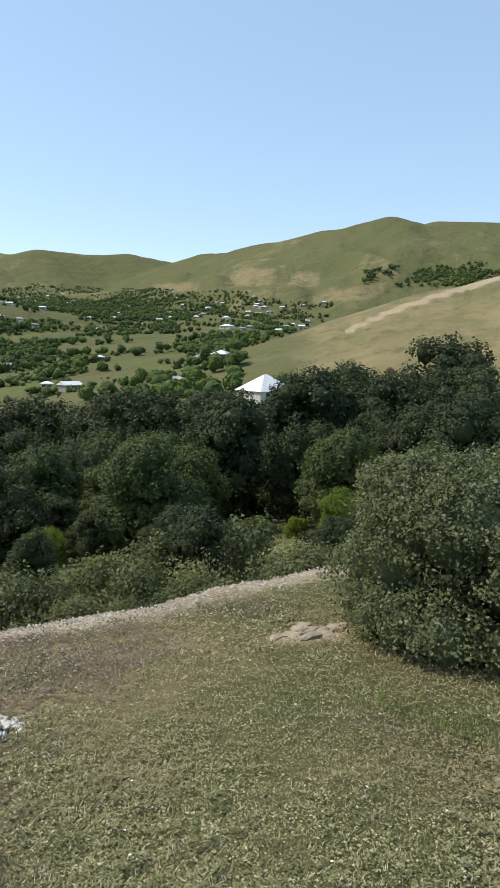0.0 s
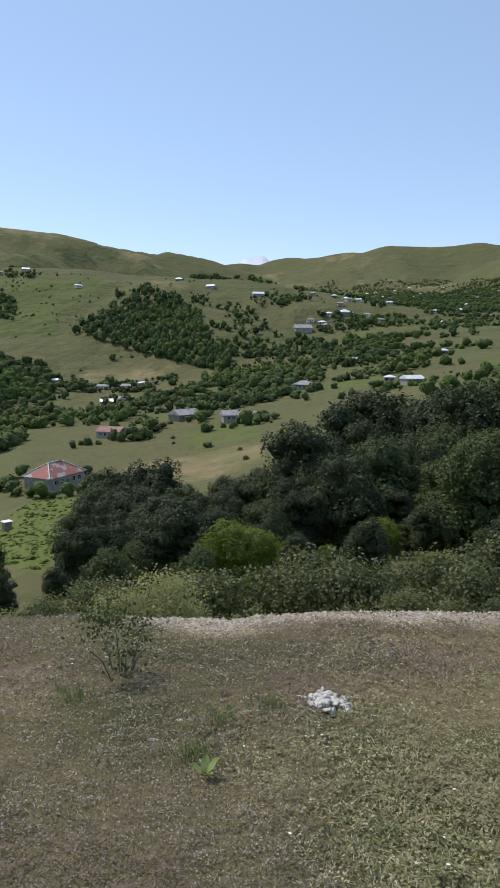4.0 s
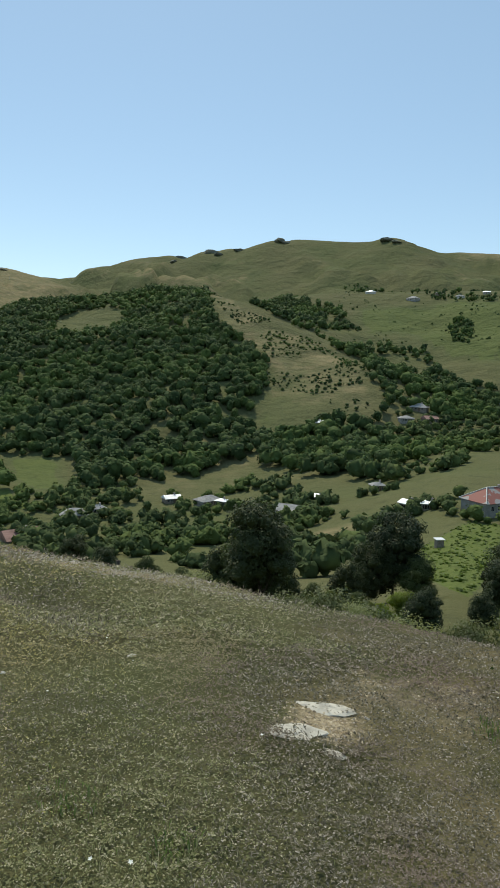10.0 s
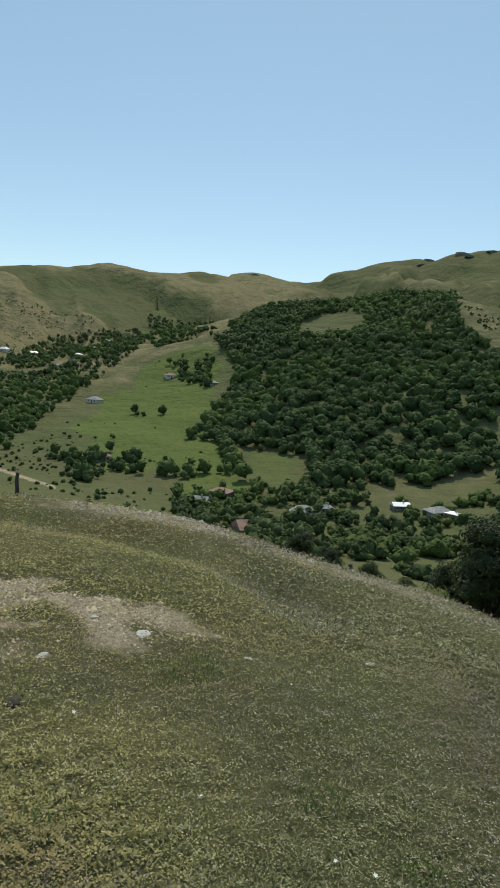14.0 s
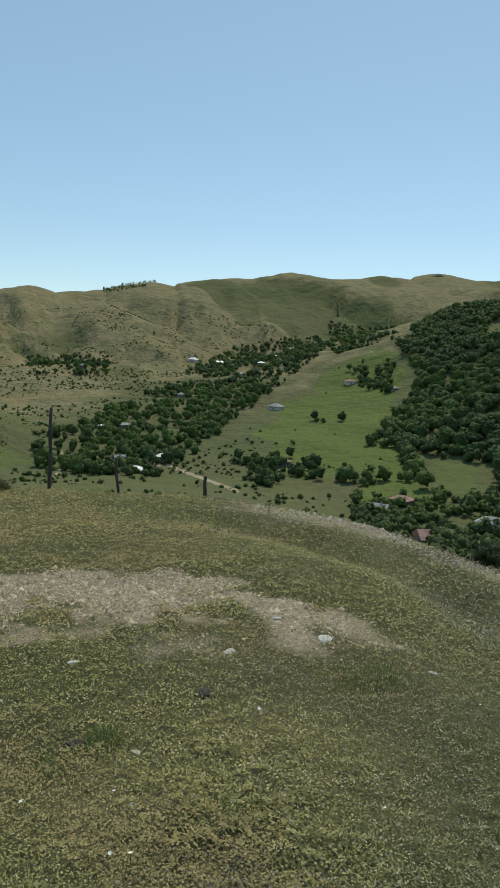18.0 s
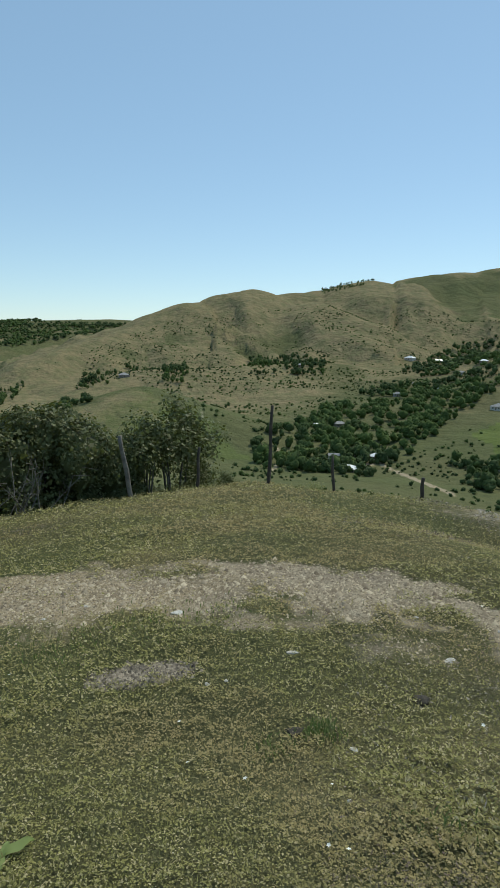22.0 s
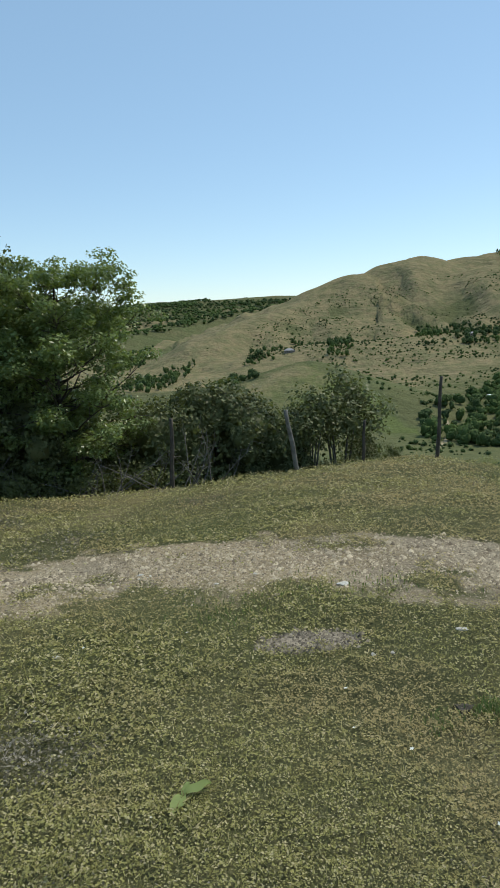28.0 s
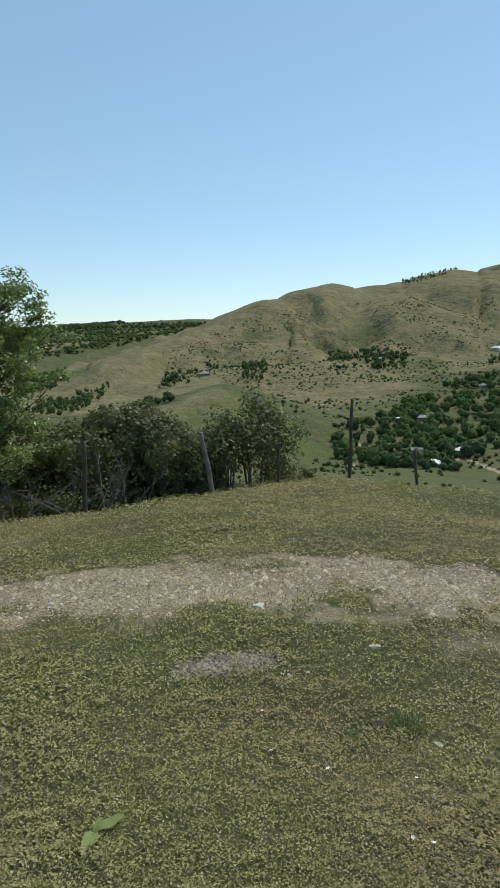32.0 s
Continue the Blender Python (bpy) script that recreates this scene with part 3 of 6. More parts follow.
# ---- foliage ----
LEAF_DARK = leaf_material("leaf_dark", (0.018, 0.030, 0.015), (0.062, 0.082, 0.036), 0.6, 0.12)
LEAF_MID = leaf_material("leaf_mid", (0.026, 0.043, 0.016), (0.085, 0.114, 0.04), 0.6, 0.18)
LEAF_BRIGHT = leaf_material("leaf_bright", (0.06, 0.098, 0.022), (0.17, 0.22, 0.045), 0.5, 0.5)
LEAF_GREY = leaf_material("leaf_grey", (0.06, 0.08, 0.035), (0.17, 0.19, 0.085), 0.5, 0.25)
LEAF_PALE = leaf_material("leaf_pale", (0.12, 0.14, 0.065), (0.34, 0.35, 0.19), 0.5, 0.3)
LEAF_SHRUB = leaf_material("leaf_shrub", (0.04, 0.055, 0.024), (0.165, 0.185, 0.088), 0.5, 0.2)
LEAF_TREE = leaf_material("leaf_tree", (0.04, 0.07, 0.025), (0.23, 0.29, 0.12), 0.33, 0.28, 0.8)
LEAF_BUSH = leaf_material("leaf_bush", (0.035, 0.05, 0.022), (0.19, 0.215, 0.105), 0.45, 0.15)
BARK = plain("bark", (0.10, 0.08, 0.06), 0.5, 6.0, 0.95, bump=0.02)
BARK_GREY = plain("grey_wood", (0.20, 0.18, 0.15), 0.5, 9.0, 0.95, bump=0.01)


def canopy_material(name, dark, light):
    """Far foliage: colour by tree and by clump, broken by leaf-sized noise."""
    m = Nodes(name)
    c = m.mix(m.island(), dark, light)
    c = m.mix(m.span(m.noise(0.14, 2.0), 0.38, 0.64, 0.0, 0.7), c, tuple(0.5 * (p + q) for p, q in zip(dark, light)))
    c = m.mix(m.span(m.noise(0.11, 3.0), 0.5, 0.7, 0.0, 0.6), c, tuple(x * f for x, f in zip(light, (1.25, 1.2, 0.9))))
    c = m.mix(m.span(m.noise(0.012, 3.0), 0.42, 0.62, 0.0, 0.6), c, tuple(x * f for x, f in zip(light, (1.1, 1.15, 0.8))))
    m.done(c, 0.8, spec=0.08)
    t = m.add("ShaderNodeBsdfTranslucent")
    m.put(t.inputs["Color"], c)
    mixer = m.add("ShaderNodeMixShader")
    mixer.inputs[0].default_value = 0.2
    m.link(m.bsdf.outputs[0], mixer.inputs[1]), m.link(t.outputs[0], mixer.inputs[2])
    m.link(mixer.outputs[0], m.out.inputs["Surface"])
    return m.mat


WOOD_DARK = canopy_material("wood_canopy", (0.034, 0.056, 0.024), (0.10, 0.142, 0.05))
WOOD_OLIVE = canopy_material("orchard_canopy", (0.042, 0.062, 0.026), (0.115, 0.152, 0.056))


def unit(rng, n):
    v = rng.normal(size=(n, 3))
    return v / np.linalg.norm(v, axis=1, keepdims=True)


def leaf_quads(rng, centres, outward, size, flat=0.35, long=1.6, loose=0.75):
    """Pointed leaf-shaped quads round the centres, facing roughly outward and up."""
    n = len(centres)
    nrm = outward * 0.7 + np.array([0, 0, flat]) + unit(rng, n) * loose
    nrm /= np.linalg.norm(nrm, axis=1, keepdims=True)
    a = np.cross(nrm, unit(rng, n))
    a /= np.linalg.norm(a, axis=1, keepdims=True) + 1e-9
    b = np.cross(nrm, a)
    s = size * rng.uniform(0.6, 1.35, (n, 1))
    v = np.stack([centres - a * s * long * 0.5, centres + b * s * 0.5 - nrm * s * 0.12, centres + a * s * long * 0.5, centres - b * s * 0.5 - nrm * s * 0.12], 1)
    return v.reshape(-1, 3)


def quads(n, start=0):
    return np.arange(start, start + 4 * n).reshape(-1, 4)


def lobes(rng, count, radius, tall, low=0.25):
    """Centres and radii of the round masses that make up a crown above its foot."""
    c = unit(rng, count) * rng.uniform(0.35, 0.78, (count, 1))
    c[:, 0:2] *= radius
    c[:, 2] = tall * (low + (1 - low) * (0.5 + 0.52 * c[:, 2]))
    taper = 1 - 0.45 * np.abs(c[:, 2] / tall - 0.5)
    rr = radius * rng.uniform(0.32, 0.58, count) * taper * min(1.0, math.sqrt(26 / count))
    c[:, 2] = np.minimum(c[:, 2], tall - rr * 0.8)
    return c, rr


def crown_points(rng, c, rr, n, depth=0.35):
    i = rng.choice(len(rr), n, p=rr ** 2 / (rr ** 2).sum())
    d = unit(rng, n)
    d[:, 2] = np.where(rng.random(n) < 0.6, np.abs(d[:, 2]), d[:, 2])
    k = 1.05 - depth * rng.random((n, 1)) ** 2
    bumpy = 1 + 0.25 * np.sin(d[:, :1] * 5 + i[:, None]) * np.cos(d[:, 1:2] * 6 + 2 * i[:, None])
    return c[i] + d * rr[i][:, None] * k * bumpy, d


def clad_points(rng, c, rr, n):
    """Places on the outer side of a crown's masses alone, gathered into small bunches."""
    P, D = [], []
    left = n
    while left > 0:
        i = rng.choice(len(rr), 2 * n, p=rr ** 2 / (rr ** 2).sum())
        d = unit(rng, 2 * n)
        d[:, 2] = np.where(rng.random(2 * n) < 0.65, np.abs(d[:, 2]), d[:, 2])
        bunch = np.sin(d[:, 0] * 9 + i) + np.sin(d[:, 1] * 10 + 2 * i) + np.sin(d[:, 2] * 9 + 3 * i)
        p = c[i] + d * (rr[i] * (0.96 + 0.1 * bunch + 0.09 * rng.normal(size=2 * n)))[:, None]
        depth = np.min(np.linalg.norm(p[:, None] - c[None], axis=2) / rr[None], axis=1)
        ok = (depth > 0.8) & (bunch > -1.5 + rng.normal(0, 0.5, 2 * n))
        P.append(p[ok][:left]), D.append(d[ok][:left])
        left -= len(P[-1])
    return np.concatenate(P), np.concatenate(D)


def tube(points, radii, sides=7):
    """Rings of vertices along a bent limb."""
    pts = [Vector(p) for p in points]
    V, F = [], []
    for k, (p, r) in enumerate(zip(pts, radii)):
        t = (pts[min(k + 1, len(pts) - 1)] - pts[max(k - 1, 0)]).normalized()
        side = t.cross(Vector((0.3, 1, 0.1))).normalized()
        up = t.cross(side)
        for j in range(sides):
            a = 2 * math.pi * j / sides
            V.append(p + (side * math.cos(a) + up * math.sin(a)) * r)
    for k in range(len(pts) - 1):
        for j in range(sides):
            n = (j + 1) % sides
            F.append((k * sides + j, k * sides + n, (k + 1) * sides + n, (k + 1) * sides + j))
    return np.array([tuple(v) for v in V]), np.array(F)


def merge(pieces):
    V, F, n = [], [], 0
    for v, f in pieces:
        V.append(v), F.append(f + n)
        n += len(v)
    return np.concatenate(V), np.concatenate(F)


def trunk_mesh(rng, c, rr, tall, girth, limbs, material):
    """A tapered trunk with limbs that reach into the crown's masses."""
    lean = rng.normal(size=2) * 0.04 * tall
    spine = [(lean[0] * k * k + 0.03 * tall * math.sin(5 * k + lean[1]), lean[1] * k * k, tall * 0.86 * k - 0.25) for k in np.linspace(0, 1, 9)]
    parts = [tube(spine, [girth * (1.25 if k == 0 else 1 - 0.82 * k / 8) for k in range(9)], 8)]
    for j in rng.permutation(len(rr))[:limbs]:
        k = min(5, max(2, int(8 * (c[j][2] / tall - 0.28))))
        a, b = Vector(spine[k]), Vector(c[j])
        mid = a.lerp(b, 0.5) + Vector((0, 0, -0.06 * tall))
        g = girth * (1 - 0.82 * k / 8) * 0.6
        parts.append(tube([a, a.lerp(mid, 0.5), mid, b.lerp(mid, 0.3), b], [g, g * 0.8, g * 0.6, g * 0.42, g * 0.15], 5))
    V, F = merge(parts)
    return mesh_from("trunk", V, F, material, True)


def child(name, me, parent, label=""):
    ob = new(name, me)
    ob.parent = parent
    return tagged(ob, label)


def inner_mass(rng, centre, r):
    """The close inner leaves of one mass of a crown."""
    ring = [(0, 0, -1), (0, 0, -0.6), (0, 0, 0.1), (0, 0, 0.65), (0, 0, 0.98)]
    V, F = tube([np.array(k) * r for k in ring], [0.05 * r, 0.75 * r, r, 0.7 * r, 0.05 * r], 7)
    return V * rng.uniform(0.82, 1.12, (len(V), 1)) + centre, F


def make_tree(name, seed, tall, radius, leaves, size, material, lobe_count=16, low=0.25, girth=0.14, limbs=9, bark=None, depth=0.35, long=1.6, inner=0.0, loose=0.75):
    rng = np.random.default_rng(seed)
    root = new(name)
    c, rr = lobes(rng, lobe_count, radius, tall, low)
    p, d = clad_points(rng, c, rr, leaves) if inner else crown_points(rng, c, rr, leaves, depth)
    V = leaf_quads(rng, p, d, size, long=long, loose=loose)
    F = quads(leaves)
    if inner:
        V, F = merge([(V, F)] + [inner_mass(rng, cc, r * inner) for cc, r in zip(c, rr)])
    child("crown", mesh_from("crown", V, F, material), root)
    child("trunk", trunk_mesh(rng, c, rr, tall, girth, limbs, bark or BARK), root)
    return root


def stand(az, r, spin=0.0, scale=1.0, sink=0.15):
    """Pose of a plant on the land."""
    p = on_land(az, r, sink)
    return pose(p.x, p.y, p.z, 0, 0, spin) @ Matrix.Scale(scale, 4)


def ball(level):
    """Vertices and triangles of a round ball."""
    bm = bmesh.new()
    bmesh.ops.create_icosphere(bm, subdivisions=level, radius=1.0)
    V = np.array([v.co[:] for v in bm.verts])
    F = np.array([[v.index for v in f.verts] for f in bm.faces])
    bm.free()
    return V, F


def canopy_proto(rng, level, tall, clumps):
    """A crown of unit radius for far woods: a rough core swollen into several masses, clad with clumps of leaves."""
    c, rr = lobes(rng, 9, 1.0, 2.0, 0.05)
    c = c - np.array([0, 0, 1.0])

    def reach_of(D):
        reach = np.full(len(D), 0.4)
        for cc, r in zip(c, rr * 1.05):
            along = D @ cc
            inner = r * r - (cc @ cc) + along ** 2
            reach = np.maximum(reach, np.where(inner > 0, along + np.sqrt(np.maximum(inner, 0)), 0))
        return reach[:, None]

    V, F = ball(level)
    core = V * reach_of(V) * 0.9 * rng.uniform(0.85, 1.1, (len(V), 1))
    d = unit(rng, clumps)
    d[:, 2] = np.where(rng.random(clumps) < 0.55, np.abs(d[:, 2]), d[:, 2])
    p = d * reach_of(d) * rng.uniform(0.82, 1.06, (clumps, 1))
    Q = leaf_quads(rng, p, d, 2.3 / math.sqrt(clumps), 0.3, 1.15, 0.38)
    q = quads(clumps, len(core))
    P = np.concatenate([core, Q])
    P[:, 2] = np.maximum(P[:, 2] + 0.85, -0.05) * tall * 0.52
    return P, np.concatenate([F, q[:, [0, 1, 2]], q[:, [0, 2, 3]]])


GLADE = ((43.6, 2.6), (42.2, 3.4), (40.4, 3.7), (38.2, 3.8), (38.0, 2.5), (40.5, 1.8), (43.3, 1.3))
OPEN = MOWN + FIELDS


def scatter(seed, poly, r_range, gap, thin=-1.0, grain=0.01):
    """Plan places in a stretch of land bounded by bearings and degrees up, at about that spacing; thin drops those in gaps of the wood."""
    rng = np.random.default_rng(seed)
    a = [q[0] for q in poly]
    a0, a1 = min(a), max(a)
    r0, r1 = r_range
    n = int(radians(a1 - a0) * (r1 * r1 - r0 * r0) / 2 / gap ** 2)
    az = rng.uniform(a0, a1, n)
    r = np.sqrt(rng.uniform(r0 * r0, r1 * r1, n))
    x, y = -r * np.sin(np.radians(az)), r * np.cos(np.radians(az))
    z = height(x, y)
    el = np.degrees(np.arctan2(z - EYE_Z, r))
    ok = inside(az, el, poly) & (fbm(x * grain, y * grain, 3, seed) > thin) & ~inside(az, el, GLADE)
    for field in OPEN:
        ok &= ~inside(az, el, field)
    return x[ok], y[ok], z[ok], rng


def wood(name, label, spots, size, tall, material, level=2, category="wood", clumps=56):
    """One joined mass of far trees."""
    xs, ys, zs, rng = [np.concatenate([s[k] for s in spots]) for k in range(3)] + [np.random.default_rng(len(spots) + 7)]
    VV, FF, start = [], [], 0
    n = len(xs)
    far = np.hypot(xs, ys) > 620
    which = rng.integers(0, 5, n)
    s = size[0] + (size[1] - size[0]) * rng.random(n) ** 1.4 * rng.choice((1.0, 1.0, 1.25, 0.7), n)
    h = s * rng.uniform(0.85, 1.25, n)
    turn = rng.uniform(0, 2 * math.pi, n)
    for lod in (0, 1):
        protos = [canopy_proto(rng, max(1, level - lod), tall, clumps // 3 if lod else clumps) for _ in range(5)]
        for k, (P, F) in enumerate(protos):
            m = (which == k) & (far == bool(lod))
            if not m.any():
                continue
            co, si = np.cos(turn[m])[:, None], np.sin(turn[m])[:, None]
            X = (P[None, :, 0] * co - P[None, :, 1] * si) * s[m][:, None] + xs[m][:, None]
            Y = (P[None, :, 0] * si + P[None, :, 1] * co) * s[m][:, None] + ys[m][:, None]
            Z = P[None, :, 2] * h[m][:, None] + zs[m][:, None] - 0.3
            V = np.stack([X, Y, Z], -1).reshape(-1, 3)
            VV.append(V)
            FF.append((F[None] + (np.arange(m.sum()) * len(P))[:, None, None]).reshape(-1, 3) + start)
            start += len(V)
    return tagged(new(name, mesh_from(name, np.concatenate(VV), np.concatenate(FF), material, True)), label, category, kind="stuff")


# far woods, orchards and scrub
HILL_WOOD = ((51, 1.3), (50, 0.9), (48.8, 2.6), (46.4, 3.7), (44.8, 4.9), (40.6, 5.4), (38, 5.4), (35.4, 6.3), (31.9, 6.3), (30.5, 3.2), (28.7, 1.7), (26.4, 0), (26.1, -2.9), (28, -3.1), (26.9, -5), (26.3, -7.6), (30, -9.1), (32.3, -10), (34.6, -10.6), (36.9, -9.8), (39.1, -11.1), (41.9, -11.5), (41.6, -8.5), (45.8, -7.8), (48.2, -8.3), (47, -11.1), (48.9, -9.8), (49.4, -8), (50.8, -7.5), (50.9, -6.2), (49.6, -4.4), (48.4, -2.1), (49.4, -0.3))
RAVINE = ((30, 5.6), (24.2, 5.2), (20.4, 4.4), (19.6, 3.1), (16.6, 1.9), (13.5, 1.2), (11.7, -0.8), (8, -1.6), (6.5, -3.6), (9, -4.4), (12.2, -4.6), (14.9, -5.2), (18, -6.9), (20.2, -6.2), (17, -4.4), (16.2, -3.2), (18.2, -0.2), (22.2, 2.1), (27, 4.3))
wood("hill_wood", "dense dark broadleaf wood covering a hillside", [scatter(101, HILL_WOOD, (280, 980), 6.0)], (3.0, 5.8), 1.75, WOOD_DARK)
wood("ravine_wood", "dark broadleaf wood filling a ravine", [scatter(102, RAVINE, (330, 1400), 7.5, -0.25), scatter(103, ((19.5, -4.4), (24.5, -6), (27, -6.4), (27, -9.2), (17, -9.8), (13, -7.5)), (150, 520), 6.2, -0.4)], (2.8, 5.2), 1.9, WOOD_DARK)
wood("shelf_grove", "dark grove of trees on a grassy slope", [scatter(104, ((5.6, 0.9), (3, 2.5), (2.1, 3.8), (-0.4, 4.5), (-2.9, 3.7), (-4.6, 2.5), (-5.1, 0.8), (-7.6, -0.9), (-6.9, -2.2), (-3.6, -1.8), (-0.6, -1.0), (2.9, 0.2)), (500, 1100), 5.6, -0.35)], (2.6, 4.4), 2.5, WOOD_DARK)
wood("village_orchard", "garden trees and orchards round village houses",
     [scatter(105, ((-24, -0.5), (-10, -0.8), (3, -1), (10, -4), (18, -6), (18, -10), (12, -9), (4, -8), (-4, -6.6), (-14, -3.6), (-24, -3.2)), (170, 800), 6.0, -0.12, 0.028),
      scatter(107, ((20, -9.6), (34, -9.9), (44, -10.8), (53, -10.5), (53, -15.5), (40, -18), (28, -17), (20, -15)), (90, 420), 4.8, -0.1, 0.03),
      scatter(144, ((14.5, -12.3), (32, -12.3), (34, -17.5), (22, -18.5), (15.5, -16)), (60, 260), 5.5, 0.0, 0.03)], (1.4, 3.9), 1.7, WOOD_OLIVE, clumps=44)
wood("village_trees", "dark trees crowding a village in the valley",
     [scatter(106, ((-44, 4.2), (-36, 4.7), (-14, 5.0), (-11, 3.5), (-12, -1), (-23, -3), (-36, -2), (-37, 0.5), (-44, 3.2)), (430, 1700), 7.8, -0.07, 0.02),
      scatter(141, ((-36, 0.8), (-8, 0.8), (-3, -5.4), (-14, -4.6), (-23, -4.2), (-36, -4.2)), (110, 460), 6.0, 0.03, 0.025),
      scatter(142, ((-12, 5.2), (-36, 5.2), (-40, 4.2), (-30, 2.6), (-14, 2.6)), (900, 2300), 11, -0.1, 0.006)], (1.6, 4.0), 1.7, WOOD_DARK, clumps=44)
wood("valley_trees", "trees along the bottom of a side valley",
     [scatter(108, ((55, 1.8), (60, 1.0), (63, 0.4), (66, -1.2), (70, -3.5), (76, -6.3), (80, -8), (81, -10.5), (74, -11.5), (68, -9.8), (63.5, -6), (61, -3.8), (57, -0.6)), (330, 1500), 7.5, -0.16),
      scatter(109, ((50.2, 2.0), (56, 2.4), (56, 0.6), (53, -3), (50.6, -4)), (500, 1500), 8, -0.1),
      scatter(110, ((55, -7), (63, -9), (66, -11.5), (56, -12.5), (53, -10.5)), (250, 520), 7, 0.04, 0.02),
      scatter(111, ((89, -4.2), (95, -5), (104, -7), (110, -9), (110, -11), (97, -7.9), (91, -5.6)), (400, 900), 8, -0.1)], (1.8, 4.6), 1.9, WOOD_DARK)
wood("pasture_trees", "dark trees in rows and clumps on the pastures",
     [scatter(131, ((11.6, 3.7), (9.9, 3.7), (9.9, 1.9), (11.6, 1.9)), (600, 1200), 6), scatter(132, ((20.2, 6.5), (16.6, 6.5), (16.6, 5.8), (20.2, 5.8)), (850, 1500), 9, 0.0, 0.03), scatter(133, ((14.8, 5.9), (8, 5.9), (8, 5.2), (14.8, 5.0)), (800, 1500), 10, 0.0, 0.02),
      scatter(134, ((-3, 5.9), (-10, 5.7), (-12, 4.6), (-6, 4.4)), (700, 1500), 8, 0.0, 0.02), scatter(135, ((-4, 4.0), (-12, 4.4), (-20, 3.2), (-20, -1), (-8, -1), (-3, 0.5)), (400, 1200), 7.5, 0.04, 0.02),
      scatter(136, ((56.5, -7.6), (61.5, -8.8), (62.5, -11.5), (56, -11.5)), (250, 700), 6.5, 0.02, 0.02), scatter(137, ((52.3, -4.6), (57, -5.3), (57, -5.9), (52, -5.5)), (300, 900), 7.5, 0.0, 0.03), scatter(138, ((49, -7.4), (52.5, -6.4), (52, -10.5), (48.4, -10.8)), (250, 600), 7, 0.0, 0.03),
      scatter(139, ((41.5, -7.4), (46.5, -7.6), (46.5, -10.4), (42, -10.4)), (250, 600), 9, 0.1, 0.03), scatter(140, ((-24, -1.2), (-4, -5.6), (0, -7.0), (-12, -6.0), (-24, -4)), (120, 260), 7, 0.02, 0.03)], (1.8, 4.2), 2.0, WOOD_DARK)
wood("hamlet_trees", "rows of trees round a hamlet on a bench", [scatter(112, ((73.5, -0.9), (80.5, -1.3), (80.5, -2.6), (74, -2.6)), (600, 1200), 8, -0.08, 0.02), scatter(113, ((85.6, -2.2), (87.6, -2.2), (87.6, -3.4), (85.6, -3.4)), (500, 1100), 7), scatter(155, ((86, -2.6), (92, -3.6), (100, -5.2), (108, -8), (108, -6.4), (99, -3.6), (90, -2.2)), (450, 1100), 8, 0.03, 0.02), scatter(114, ((102, -2), (106, -1.5), (106, -4), (103, -4)), (500, 1300), 9)], (1.6, 3.8), 2.4, WOOD_DARK)
wood("ridge_trees", "row of small trees on a far ridge", [scatter(119, ((70.2, 5.9), (74.6, 5.0), (74.6, 4.0), (70.2, 5.0)), (1400, 1700), 10, -0.1, 0.03)], (1.3, 2.4), 2.8, WOOD_DARK)
wood("hill_scrub", "small dark bushes scattered over dry slopes",
     [scatter(115, ((60, 2), (70, 3.5), (86, 2), (98, -2.5), (100, -5), (90, -3), (80, -8), (66, -3)), (420, 1700), 6.6, -0.1, 0.02),
      scatter(116, ((31.5, 5.6), (26.4, 0.5), (25.5, -4), (17.5, -4), (18, 0), (24, 2.4)), (380, 900), 4.0, 0.0, 0.03),
      scatter(117, ((-20, 5), (-8, 6), (10, 6.2), (21, 6), (21, 2), (10, 0.5), (-14, 0.5)), (600, 1300), 20, 0.0, 0.01),
      scatter(143, ((56, -6), (76, -9), (84, -8), (92, -8), (84, -13), (70, -13), (60, -11)), (60, 420), 5.5, 0.04, 0.03),
      scatter(151, ((52.5, -3.3), (52, -0.5), (54, -0.4), (60.5, -5), (65, -8.6), (58, -9), (52.5, -9.4)), (300, 950), 15, 0.03, 0.02), scatter(152, ((50, -8.4), (66, -9.4), (74, -12), (72, -14.5), (50, -14.5)), (110, 420), 7, 0.0, 0.03),
      scatter(153, ((-30, -2), (-6, -1.5), (4, -7.5), (-6, -9), (-26, -5)), (90, 420), 9, 0.0, 0.03), scatter(154, ((20, 6), (4, 5.6), (4, 1.8), (20, 2.6)), (600, 1100), 17, 0.0, 0.02),
      scatter(118, ((-40, 0.8), (-60, 7), (-60, 2), (-45, 0)), (150, 420), 34, 0.05, 0.02)], (0.5, 1.7), 1.5, WOOD_DARK, 1, "scrub", 18)
wood("far_wood", "distant wooded ridges and hill woods", [scatter(120, ((84, 2.2), (126, 2.2), (126, 0.7), (97, 0.9), (86, 1.3)), (2300, 3300), 17, -0.2, 0.003),
     scatter(122, ((88, 1.4), (114, 1.1), (114, -2.5), (100, -0.9)), (1450, 3000), 18, -0.3, 0.004), scatter(123, ((-46, 6.6), (-49, 7.2), (-48.6, 6.2), (-46, 5.8)), (900, 2000), 14)], (5, 9), 1.5, WOOD_DARK, 2)
wood("hilltop_trees", "dark clump of trees on the brow of a field", [scatter(121, ((-48.6, 5.6), (-50.5, 6.9), (-56, 7.7), (-64, 8.2), (-64, 6.0), (-56, 5.6)), (380, 1500), 8, -0.2, 0.01)], (3.0, 5.5), 1.6, WOOD_DARK, 2)
wood("garden_crops", "leafy crops in a green kitchen garden", [scatter(150, GARDEN, (60, 230), 1.5)], (0.3, 0.65), 1.2, LEAF_BRIGHT, 1, "crops", 12)


